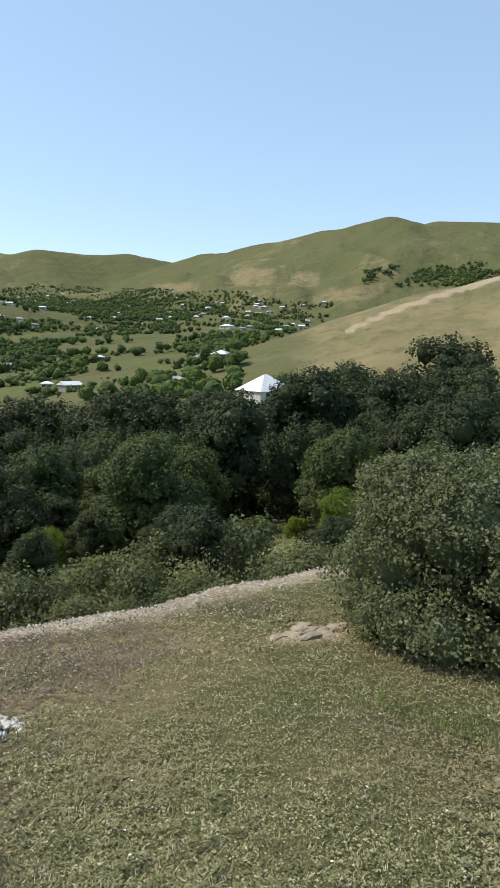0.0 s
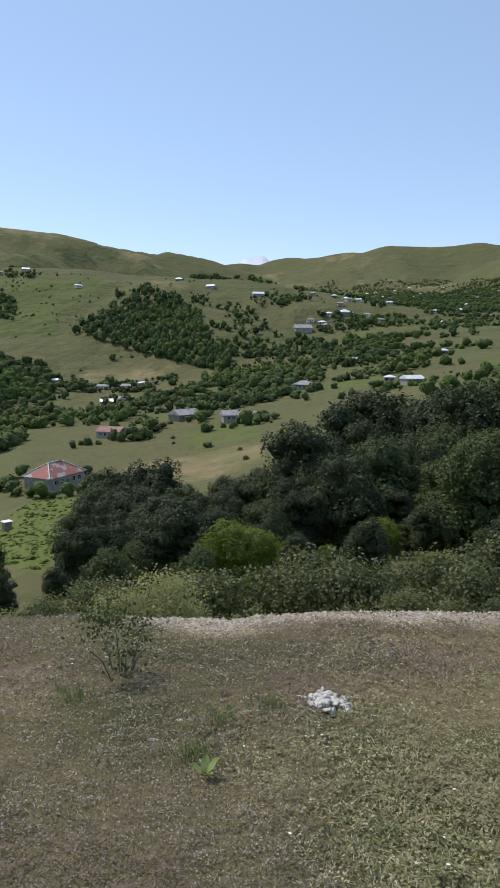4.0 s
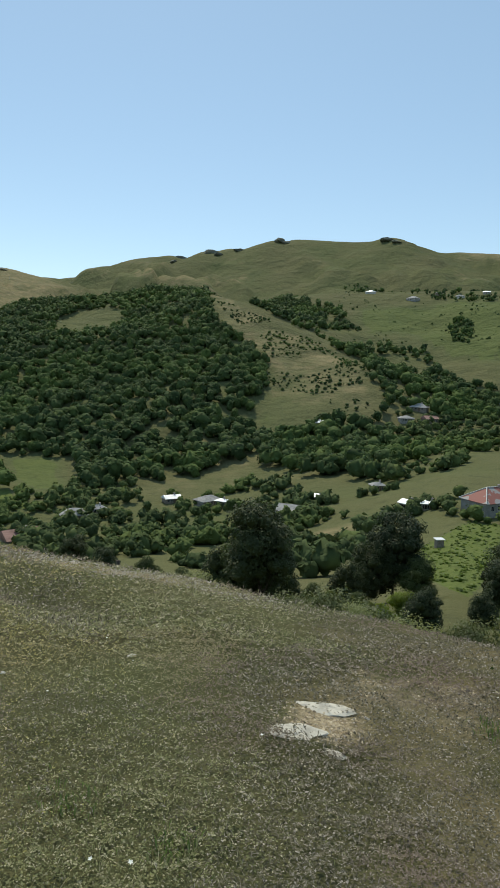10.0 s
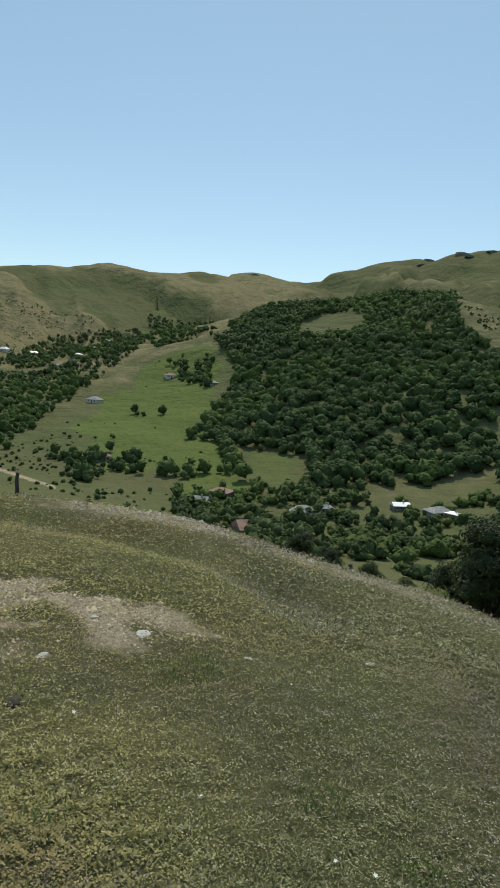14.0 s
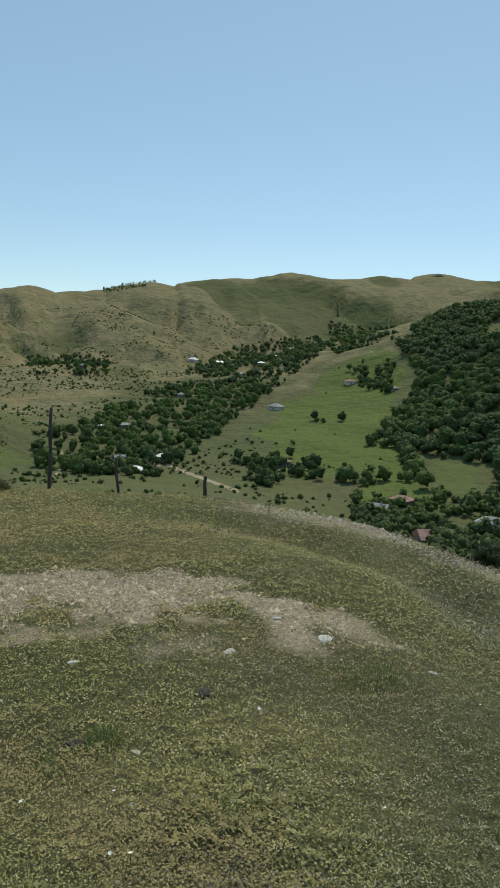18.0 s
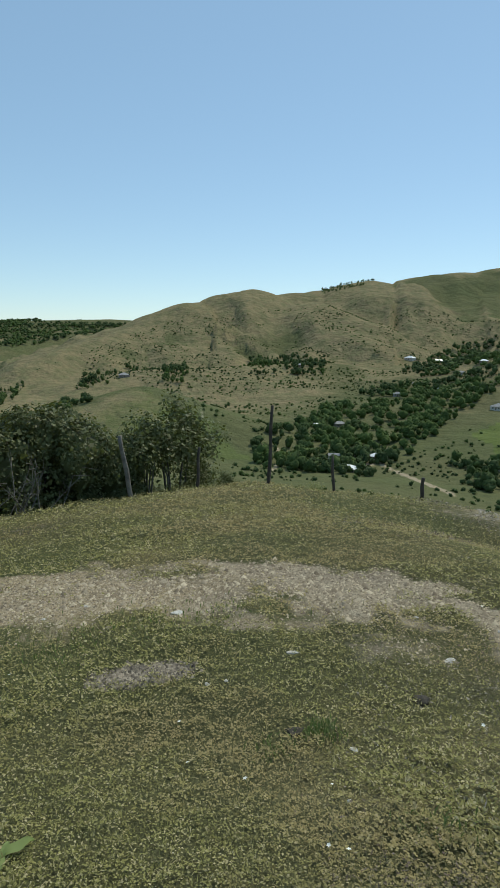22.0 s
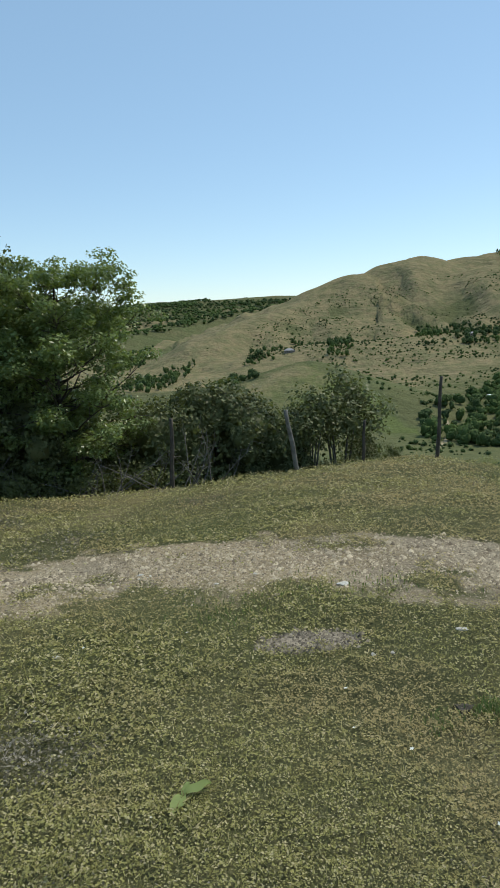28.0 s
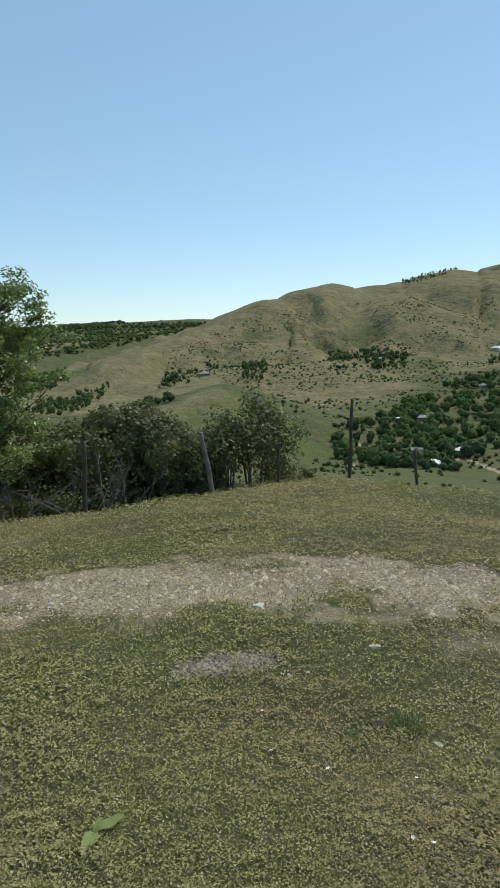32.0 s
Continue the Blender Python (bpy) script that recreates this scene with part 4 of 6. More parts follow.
# ---- single trees and bushes ----
rng_place = random.Random(4)
protos_near = [
    (make_tree("tree", 11, 9.0, 3.2, 10000, 0.135, LEAF_DARK, 44, 0.03, inner=0.66, loose=0.6, long=1.4), "dark-leaved broadleaf tree in the gully wood"),
    (make_tree("tree", 12, 8.0, 3.4, 10000, 0.135, LEAF_MID, 40, 0.02, inner=0.66, loose=0.6, long=1.4), "round-crowned green broadleaf tree in the gully wood"),
    (make_tree("tree", 13, 10.0, 2.9, 10000, 0.135, LEAF_DARK, 48, 0.06, inner=0.66, loose=0.6, long=1.4), "tall dark-leaved broadleaf tree in the gully wood"),
    (make_tree("tree", 14, 6.0, 3.0, 10000, 0.1, LEAF_BRIGHT, 36, 0.0, 0.1, inner=0.66, loose=0.6), "bright green young tree at the edge of the wood"),
]
for t, label in protos_near:
    tagged(t, label, "tree", "trees of the gully wood")
TALL = (9.0, 8.0, 10.0, 6.0)
TOP_AZ = (-66, -57, -54.6, -52, -46, -41.2, -40, -36.4, -35, -28, -20, -15, -11.5, -10.4, -8, -3, 2, 4.2, 5.6, 9, 12, 15, 19, 22)
TOP_EL = (-1, -1, 2.2, -1.5, -0.8, -1.3, -5.2, -5.4, -2.9, -1.0, -3.8, -5.0, -5.8, -9.5, -10.0, -10.6, -10.6, -8.8, -13, -19, -13.2, -13, -16, -18.5)
used = set()
spots = []


def near_tree(az, r, kind, tall):
    src, _ = protos_near[kind]
    m = stand(az, r, rng_place.uniform(0, 360), tall / TALL[kind], 0.3)
    if kind not in used:
        used.add(kind)
        src.matrix_basis = m
    else:
        copy_thing(src, m)




def before_bright(az, r):
    """In front of one of the sunlit young trees at the edge of the wood."""
    return any(abs(az - a) < w and d - 9 < r < d + 2.5 for a, d, w in ((-35, 26, 4.4), (-41, 28, 4.0), (-38.3, 31, 3.6), (-25.5, 17.5, 4.5), (-17.4, 15.5, 4.5)))


tries = 0
while len(spots) < 300 and tries < 9000:
    tries += 1
    az, r = rng_place.uniform(-66, 20), rng_place.uniform(11.5, 88)
    if az > 6.2 and not (r < 26):
        continue
    if az > -6 and r > 66:
        continue
    if -13.2 < az < -10.5 and r > 40 or before_bright(az, r):
        continue
    p = place(az, r)
    gap = 1.75 + 0.037 * r
    if any((p.x - q[0]) ** 2 + (p.y - q[1]) ** 2 < gap * gap for q in spots):
        continue
    z = land_z(p.x, p.y)
    room = EYE_Z + r * math.tan(radians(float(np.interp(az, TOP_AZ, TOP_EL)))) - z
    if r < 24:
        room = min(room, EYE_Z + r * math.tan(radians(-13.0 if az < 3 else -14.5)) - z)
    tall = min(rng_place.uniform(8.5, 13.0), room * rng_place.uniform(0.76, 1.0))
    if tall < 1.6:
        continue
    spots.append((p.x, p.y))
    kind = 3 if r < 26 and rng_place.random() < 0.45 else rng_place.choice((0, 1, 2, 0)) if r > 30 else rng_place.choice((0, 1, 1, 3))
    near_tree(az, r, kind, tall)
tries = 0
while len(spots) < 375 and tries < 6000:
    tries += 1
    az, r = rng_place.uniform(-66, 5.5), rng_place.uniform(12.0, 34)
    p = place(az, r)
    if before_bright(az, r) or any((p.x - q[0]) ** 2 + (p.y - q[1]) ** 2 < 2.6 for q in spots):
        continue
    tall = min(5.5, (EYE_Z + r * math.tan(radians(-11.5 if az < 3 else -14.0)) - land_z(p.x, p.y)) * rng_place.uniform(0.7, 1.0))
    if tall < 1.2:
        continue
    spots.append((p.x, p.y))
    near_tree(az, r, rng_place.choice((0, 1, 3, 2, 3)), tall)
for az, r, kind, top in ((-55.0, 62, 0, 2.3), (-53.2, 66, 2, 1.0), (3.9, 58, 1, -8.4), (3.2, 60, 0, -9.2), (-1.0, 74, 0, -7.0), (16.6, 45, 0, -13.0), (14.6, 46, 2, -12.4), (12.6, 44, 1, -13.6), (18.6, 42, 0, -15.0), (15.6, 30, 3, -16.6),
                         (13.2, 28, 3, -18.2), (17.6, 30, 1, -17.2), (10.8, 34, 0, -18.0), (27.2, 40, 1, -11.0), (25.4, 41, 0, -13.0), (29.0, 41, 0, -13.4), (26.4, 38, 2, -12.2), (39.5, 90, 0, -14.6), (42, 100, 2, -14.8), (36, 90, 1, -15.2), (47, 110, 0, -14.6), (33, 80, 1, -16.2), (23.6, 44, 0, -16.8), (30.6, 60, 1, -16.6), (21.5, 48, 1, -17.0),
                         (-34.9, 26, 3, -10.8), (-41.2, 28, 3, -8.9), (-38.3, 31, 3, -9.6), (-25.5, 17.5, 3, -15.2), (-17.4, 15.5, 3, -17.4), (-22.2, 15.5, 3, -17.8), (-12.6, 21, 0, -14.9), (-8.0, 20, 1, -16.0), (-29.5, 24, 1, -12.6),
                         (-13.4, 55, 0, -6.1), (-17.3, 60, 2, -5.4), (-19.9, 62, 2, -4.3), (-21.6, 60, 0, -5.6), (-28.9, 50, 2, -6.2), (-33.5, 56, 0, -4.6), (-24.6, 58, 2, -4.6), (-46, 60, 2, -1.2)):
    q = place(az, r)
    near_tree(az, r, kind, EYE_Z + r * math.tan(radians(top)) - land_z(q.x, q.y))


# the narrow poplar in the gully
cypress = make_tree("tree", 15, 4.0, 0.55, 5000, 0.07, LEAF_DARK, 30, 0.02, 0.06, 5, inner=0.66, loose=0.6)
tagged(cypress, "narrow dark column-shaped tree at the edge of the garden", "tree")
q = place(7.2, 46)
cypress.matrix_basis = stand(7.2, 46, 0, (EYE_Z + 46 * math.tan(radians(-14.7)) - land_z(q.x, q.y)) / 4.0, 0.2)


def make_bush(name, seed, tall, radius, leaves, size, material, stems=14, lobe_count=18, depth=0.4, skirt=0, inner=0.0):
    """A many-stemmed bush: bent stems and a ragged mass of small leaves down to the ground."""
    rng = np.random.default_rng(seed)
    root = new(name)
    c, rr = lobes(rng, lobe_count, radius, tall, 0.05)
    if skirt:
        a = np.arange(skirt) * 2 * math.pi / skirt + rng.uniform(-0.2, 0.2, skirt)
        low = radius * rng.uniform(0.26, 0.4, skirt)
        c = np.concatenate([c, np.stack([np.cos(a) * radius * 0.8, np.sin(a) * radius * 0.8, low * 0.8], -1)])
        rr = np.concatenate([rr, low])
    p, d = clad_points(rng, c, rr * 0.95, leaves) if inner else crown_points(rng, c, rr * 0.95, leaves, depth)
    p[:, 2] = np.abs(p[:, 2]) * 0.98 + 0.02
    V, F = leaf_quads(rng, p, d, size), quads(leaves)
    if inner:
        V, F = merge([(V, F)] + [inner_mass(rng, cc, r * inner) for cc, r in zip(c, rr)])
    child("foliage", mesh_from("foliage", V, F, material), root)
    for j in range(stems):
        tip = c[j % len(c)] + unit(rng, 1)[0] * rr[j % len(c)] * 0.8
        foot = np.array([tip[0] * 0.2, tip[1] * 0.2, -0.1])
        mid = (tip + foot) / 2 + np.array([0, 0, 0.1 * tall])
        V, F = tube([foot, mid, tip], [0.016 * tall / 1.5, 0.011 * tall / 1.5, 0.003], 5)
        child("stem", mesh_from("stem", V, F, BARK_GREY, True), root)
    return root


def put_on(ob, az, r, spin=0.0, scale=1.0, sink=0.03):
    ob.matrix_basis = stand(az, r, spin, scale, sink)
    return ob


tagged(put_on(make_bush("bush", 31, 1.28, 1.06, 95000, 0.018, LEAF_BUSH, 20, 50, 0.5, 20, 0.7), -57.6, 5.5, 0, 1.05), "large round bush with small grey-green leaves", "bush")
low_bush = make_bush("bush", 33, 0.9, 0.7, 3600, 0.034, LEAF_SHRUB, 6, 14)
tagged(put_on(low_bush, -39, 9.6), "low grey-green bush behind the stony rim", "bush", "bushes along the rim")
for az, r, s in ((-35, 9.5, 1.0), (-31, 9.8, 0.9), (-28, 10.5, 1.1), (-22, 9.5, 0.8), (-43, 10.5, 1.1), (-18, 9.0, 0.7), (-5, 8.2, 0.7), (-9, 8.6, 0.6), (22.0, 9.6, 0.9), (20, 9.2, 0.75), (-47, 11, 1.0), (44, 12.5, 0.7), (40.5, 12.0, 0.8), (37, 11.5, 0.7), (45.5, 13, 0.9), (57.5, 15, 1.2), (53, 15, 0.9), (64, 15.5, 0.9), (-24, 11.5, 1.3), (-20.5, 11, 1.2), (-17, 11.5, 1.4), (-14, 10.6, 1.1), (-30, 13, 1.6), (-36.5, 13, 1.6), (-11, 11.2, 1.2), (-7.5, 11.5, 1.2), (-3.5, 12, 1.2), (0.5, 11.6, 1.0), (4.5, 12, 1.1), (8, 11.5, 0.8), (17, 12.5, 1.1), (20.5, 12.5, 1.2), (24.5, 13, 1.1), (28, 13, 1.0), (31.5, 12.5, 0.8), (-26.5, 9.3, 0.7), (-13, 8.6, 0.55), (48.5, 14.5, 0.9)):
    copy_thing(low_bush, stand(az, r, rng_place.uniform(0, 360), s, 0.03))
pale_bush = make_bush("bush", 34, 0.85, 0.75, 1700, 0.03, LEAF_PALE, 12, 12, 0.8)
tagged(put_on(pale_bush, -1.8, 6.9, 0, 0.8), "pale green leafy shrub on the rim", "bush", "bushes along the rim")
for az, r, s in ((1.6, 7.0, 0.7), (-4.2, 6.9, 0.55), (0.2, 6.8, 0.5), (17.5, 7.4, 0.5), (31, 8.2, 0.45), (29.6, 8.4, 0.5), (12.5, 12, 1.1), (-33, 11.5, 1.5), (-27, 12.5, 1.6), (-41, 12, 1.5), (85.5, 13.6, 0.8), (75.4, 13.4, 0.75), (88.5, 13.2, 0.7)):
    copy_thing(pale_bush, stand(az, r, rng_place.uniform(0, 360), s, 0.03))
# the thin sapling on the lawn by the rim
tagged(put_on(make_bush("sapling", 35, 0.8, 0.48, 700, 0.023, LEAF_MID, 8, 11, 0.95), 1.0, 4.45, 40, 0.78), "thin leafy sapling growing on the lawn", "sapling")
# trees and bushes behind the fence
def make_walnut(seed, tall, radius, leaves, size, material):
    """An open tree: a straight trunk, long rising limbs and flat sprays of leaves round their outer ends."""
    rng = np.random.default_rng(seed)
    root = new("tree")
    spine = [(0.05 * math.sin(4 * k), 0.04 * math.cos(5 * k), tall * 0.9 * k - 0.25) for k in np.linspace(0, 1, 10)]
    parts = [tube(spine, [0.085 * (1.3 if k == 0 else 1 - 0.85 * k / 9) for k in range(10)], 8)]
    sprays = []
    for j in range(84):
        u = 0.2 + 0.76 * (j + rng.random()) / 84
        k = u * 9
        foot = Vector(spine[int(k)]).lerp(Vector(spine[min(9, int(k) + 1)]), k % 1)
        turn = j * 2.4 + rng.uniform(-0.4, 0.4)
        reach = radius * math.sqrt(max(0.05, 1 - ((u - 0.5) / 0.52) ** 2)) * rng.uniform(0.6, 1.08)
        out = Vector((math.cos(turn), math.sin(turn), 0))
        rise = rng.uniform(0.2, 0.75) * reach
        pts = [foot + out * reach * f + Vector((0, 0, rise * f ** 1.4)) + Vector(rng.normal(size=3)) * 0.04 for f in (0, 0.3, 0.6, 0.85, 1.0)]
        g = 0.034 * (1.15 - u)
        parts.append(tube(pts, [g, g * 0.8, g * 0.55, g * 0.35, g * 0.15], 5))
        for f in (0.45, 0.65, 0.82, 1.0, 1.0):
            i = min(3, int(f * 4))
            p = pts[i].lerp(pts[i + 1], f * 4 % 1 if f < 1 else 1) + Vector(rng.normal(size=3)) * 0.15
            sprays.append((p, rng.uniform(0.16, 0.32)))
            parts.append(tube([pts[i], pts[i].lerp(p, 0.6), p], [g * 0.35, g * 0.25, 0.003], 4))
    c = np.array([tuple(p) for p, _ in sprays])
    rr = np.array([q for _, q in sprays])
    i = rng.choice(len(rr), leaves, p=rr ** 2 / (rr ** 2).sum())
    d = unit(rng, leaves)
    p = c[i] + d * (rr[i] * rng.random(leaves) ** 0.45)[:, None] * np.array([1, 1, 0.5])
    child("crown", mesh_from("crown", leaf_quads(rng, p, d * 0.5, size, 0.7, 1.9, 0.6), quads(leaves), material), root)
    V, F = merge(parts)
    child("trunk", mesh_from("trunk", V, F, BARK, True), root)
    return root


WALNUT = make_walnut(41, 5.3, 1.6, 50000, 0.038, LEAF_TREE)
tagged(WALNUT, "slender tree with airy sunlit foliage and open limbs", "tree", "trees behind the fence")
put_on(WALNUT, 110.0, 12.7, 0, 1.0, 0.2)
copy_thing(WALNUT, stand(114.9, 13.8, 130, 1.08, 0.2))
BIG = make_tree("tree", 42, 7.0, 2.0, 36000, 0.05, LEAF_MID, 44, 0.02, 0.11, 16, depth=0.85)
tagged(BIG, "tall dark green broadleaf tree behind the fence", "tree", "trees behind the fence")
put_on(BIG, 121.6, 13.2, 0, 1.04, 0.2)
copy_thing(BIG, stand(118.0, 16.5, 200, 0.96, 0.4))
copy_thing(BIG, stand(113.6, 16.8, 60, 0.7, 0.4))
copy_thing(BIG, stand(109.6, 17.2, 310, 0.56, 0.4))
copy_thing(BIG, stand(128.5, 14, 100, 0.95, 0.4))
hedge = make_bush("bush", 36, 1.7, 1.0, 15000, 0.033, LEAF_SHRUB, 16, 34, 0.7, 8, 0.6)
tagged(put_on(hedge, 94.6, 13.2, 20, 1.2), "dark leafy thicket bush along the fence", "bush", "thicket along the fence")
thin_bush = make_bush("bush", 38, 1.75, 0.66, 4200, 0.036, LEAF_SHRUB, 6, 14, 0.8, 6)
tagged(put_on(thin_bush, 89.4, 13.3, 20, 1.25), "thin leafy young tree bush along the fence", "bush", "thicket along the fence")
for src, az, r, s in ((hedge, 98.6, 13.4, 1.3), (hedge, 101.6, 13.6, 1.0), (hedge, 96.8, 14.0, 1.15), (thin_bush, 87.0, 13.6, 1.2), (thin_bush, 91.6, 13.8, 0.8), (thin_bush, 103.6, 13.4, 1.1), (hedge, 107.5, 13, 0.75), (hedge, 112, 12.8, 0.7), (hedge, 117, 12.6, 0.8), (hedge, 122, 12.4, 0.85), (hedge, 126, 12.6, 0.9), (thin_bush, 85.4, 13.9, 0.6), (thin_bush, 82.8, 14.2, 0.4), (hedge, 114.5, 12.4, 1.0), (hedge, 119.5, 12.3, 1.1), (hedge, 124, 12.2, 1.15), (hedge, 109.5, 12.6, 0.9), (hedge, 117, 13.6, 1.5), (hedge, 121, 14.2, 1.6), (hedge, 113.6, 14.4, 1.4)):
    copy_thing(src, stand(az, r, rng_place.uniform(0, 360), s, 0.05))
scrub = make_bush("bush", 37, 0.8, 0.8, 1500, 0.035, LEAF_GREY, 22, 14, 0.8)
tagged(put_on(scrub, 101.5, 12.0), "low grey bush with bare twigs along the fence", "bush", "thicket along the fence")
for az, r, s in ((104.5, 11.7, 0.9), (108, 11.6, 0.85), (111.5, 11.6, 0.8), (115, 11.6, 0.8), (118.5, 11.6, 0.8), (122, 11.6, 0.8), (97.8, 12.4, 0.7), (90.2, 12.8, 0.6)):
    copy_thing(scrub, stand(az, r, rng_place.uniform(0, 360), s, 0.03))


# ---- houses ----
WALLS = [plain("grey_render", (0.36, 0.34, 0.31), 0.3, 0.8, 0.9), plain("pale_plaster", (0.62, 0.58, 0.5), 0.25, 0.8, 0.9), plain("stone_wall", (0.3, 0.25, 0.2), 0.4, 2.5, 0.95)]
FRAME = plain("window_frame", (0.55, 0.52, 0.46), 0.3, 4.0, 0.7)
RIDGE_CAP = plain("ridge_cap", (0.66, 0.63, 0.58), 0.25, 2.0, 0.8)
GLASS = Nodes("dark_window_glass").done((0.02, 0.025, 0.03), 0.08)


def ribbed(name, color, vary, rough, metal):
    """Corrugated sheet: fine ribs by relief, stains by noise."""
    m = Nodes(name)
    wave = m.add("ShaderNodeTexWave")
    wave.inputs["Scale"].default_value = 1.1
    m.link(m.add("ShaderNodeTexCoord").outputs["Object"], wave.inputs["Vector"])
    m.bump(wave.outputs["Fac"], 0.6, 0.06)
    c = m.mix(m.span(m.noise(0.5, 5.0), 0.35, 0.7), color, tuple(x * (1 - vary) for x in color))
    return m.done(c, rough, metal)


DOOR_WOOD = plain("door_wood", (0.16, 0.11, 0.07), 0.4, 5.0, 0.7)
CHIMNEY = plain("chimney_brick", (0.5, 0.42, 0.36), 0.35, 6.0, 0.9)
ROOFS = {"w": ribbed("white_sheet_roof", (0.8, 0.8, 0.8), 0.12, 0.4, 0.1), "g": ribbed("grey_slate_roof", (0.36, 0.345, 0.33), 0.35, 0.85, 0.0), "r": ribbed("faded_red_roof", (0.36, 0.2, 0.16), 0.4, 0.85, 0.0)}


def box_mesh(name, lo, hi, material, bevel=0.0):
    bm = bmesh.new()
    bmesh.ops.create_cube(bm, size=1.0)
    for v in bm.verts:
        v.co = Vector((lo[k] + (v.co[k] + 0.5) * (hi[k] - lo[k]) for k in range(3)))
    if bevel:
        bmesh.ops.bevel(bm, geom=bm.edges[:], offset=bevel, segments=1, affect="EDGES")
    me = bpy.data.meshes.new(name)
    bm.to_mesh(me)
    bm.free()
    me.materials.append(material)
    return me


def hip_roof(L, D, H, rise, over, material, ridge):
    """A hipped roof slab with thickness and overhang."""
    l, d, r = L / 2 + over, D / 2 + over, ridge / 2
    bm = bmesh.new()
    for dz, grow in ((0.0, 0.0), (-0.14, 0.0)):
        c = [bm.verts.new(p) for p in ((-l, -d, H + dz), (l, -d, H + dz), (l, d, H + dz), (-l, d, H + dz), (-r, 0, H + rise + dz), (r, 0, H + rise + dz))]
        for f in ((0, 1, 5, 4), (1, 2, 5), (2, 3, 4, 5), (3, 0, 4)):
            bm.faces.new([c[i] for i in (f if dz == 0 else f[::-1])])
    bm.verts.ensure_lookup_table()
    v = bm.verts
    for a, b in ((0, 1), (1, 2), (2, 3), (3, 0)):
        bm.faces.new((v[a], v[a + 6], v[b + 6], v[b]))
    me = bpy.data.meshes.new("roof")
    bm.to_mesh(me)
    bm.free()
    me.materials.append(material)
    return me


def gable_end(L, D, H, rise, material):
    bm = bmesh.new()
    for x in (-L / 2 + 0.05, L / 2 - 0.05):
        bm.faces.new([bm.verts.new(p) for p in ((x, -D / 2, H), (x, D / 2, H), (x, 0, H + rise * 0.97))])
    me = bpy.data.meshes.new("gable")
    bm.to_mesh(me)
    bm.free()
    me.materials.append(material)
    return me


def make_house(m, L, D, H, rise, roof, wall, hipped, windows, chimney, label, ridge_caps=False, roof_mat=None, group="village houses"):
    root = new("house")
    root.matrix_basis = m
    tagged(root, label, "house", group)
    child("wall", box_mesh("wall", (-L / 2, -D / 2, -2.5), (L / 2, D / 2, H), WALLS[wall], 0.03), root)
    ridge = max(0.2, L - D) if hipped else L + 0.7
    child("roof", hip_roof(L, D, H, rise, 0.45, roof_mat or ROOFS[roof], ridge), root)
    if not hipped:
        child("gable", gable_end(L, D, H, rise, WALLS[wall]), root)
    step = L / (windows + 1)
    for side in (-1, 1):
        for k in range(windows):
            x = -L / 2 + step * (k + 1)
            y = side * D / 2
            if k == windows // 2 and side == -1:
                child("door", box_mesh("door", (x - 0.5, y - 0.06, 0.05), (x + 0.5, y + 0.06, 2.1), DOOR_WOOD, 0.02), root)
                continue
            w = child("window", box_mesh("window", (x - 0.6, y - 0.07, H * 0.36), (x + 0.6, y + 0.07, H * 0.36 + 1.4), FRAME, 0.02), root)
            for s in (-1, 1):
                child("pane", box_mesh("pane", (x + s * 0.28 - 0.22, y - 0.09, H * 0.36 + 0.12), (x + s * 0.28 + 0.22, y + 0.09, H * 0.36 + 1.28), GLASS), w)
    if chimney:
        child("chimney", box_mesh("chimney", (L * 0.12, -0.3, H + rise * 0.5), (L * 0.12 + 0.6, 0.3, H + rise + 0.7), CHIMNEY, 0.04), root)
    if ridge_caps:
        r, l, d = ridge / 2, L / 2 + 0.45, D / 2 + 0.45
        for a, b in (((-r, 0, H + rise), (r, 0, H + rise)), ((-r, 0, H + rise), (-l, -d, H)), ((-r, 0, H + rise), (-l, d, H)), ((r, 0, H + rise), (l, -d, H)), ((r, 0, H + rise), (l, d, H))):
            V, F = tube([a, b], [0.16, 0.16], 6)
            child("ridge_cap", mesh_from("ridge_cap", V + np.array([0, 0, 0.08]), F, RIDGE_CAP, True), root)
    return root


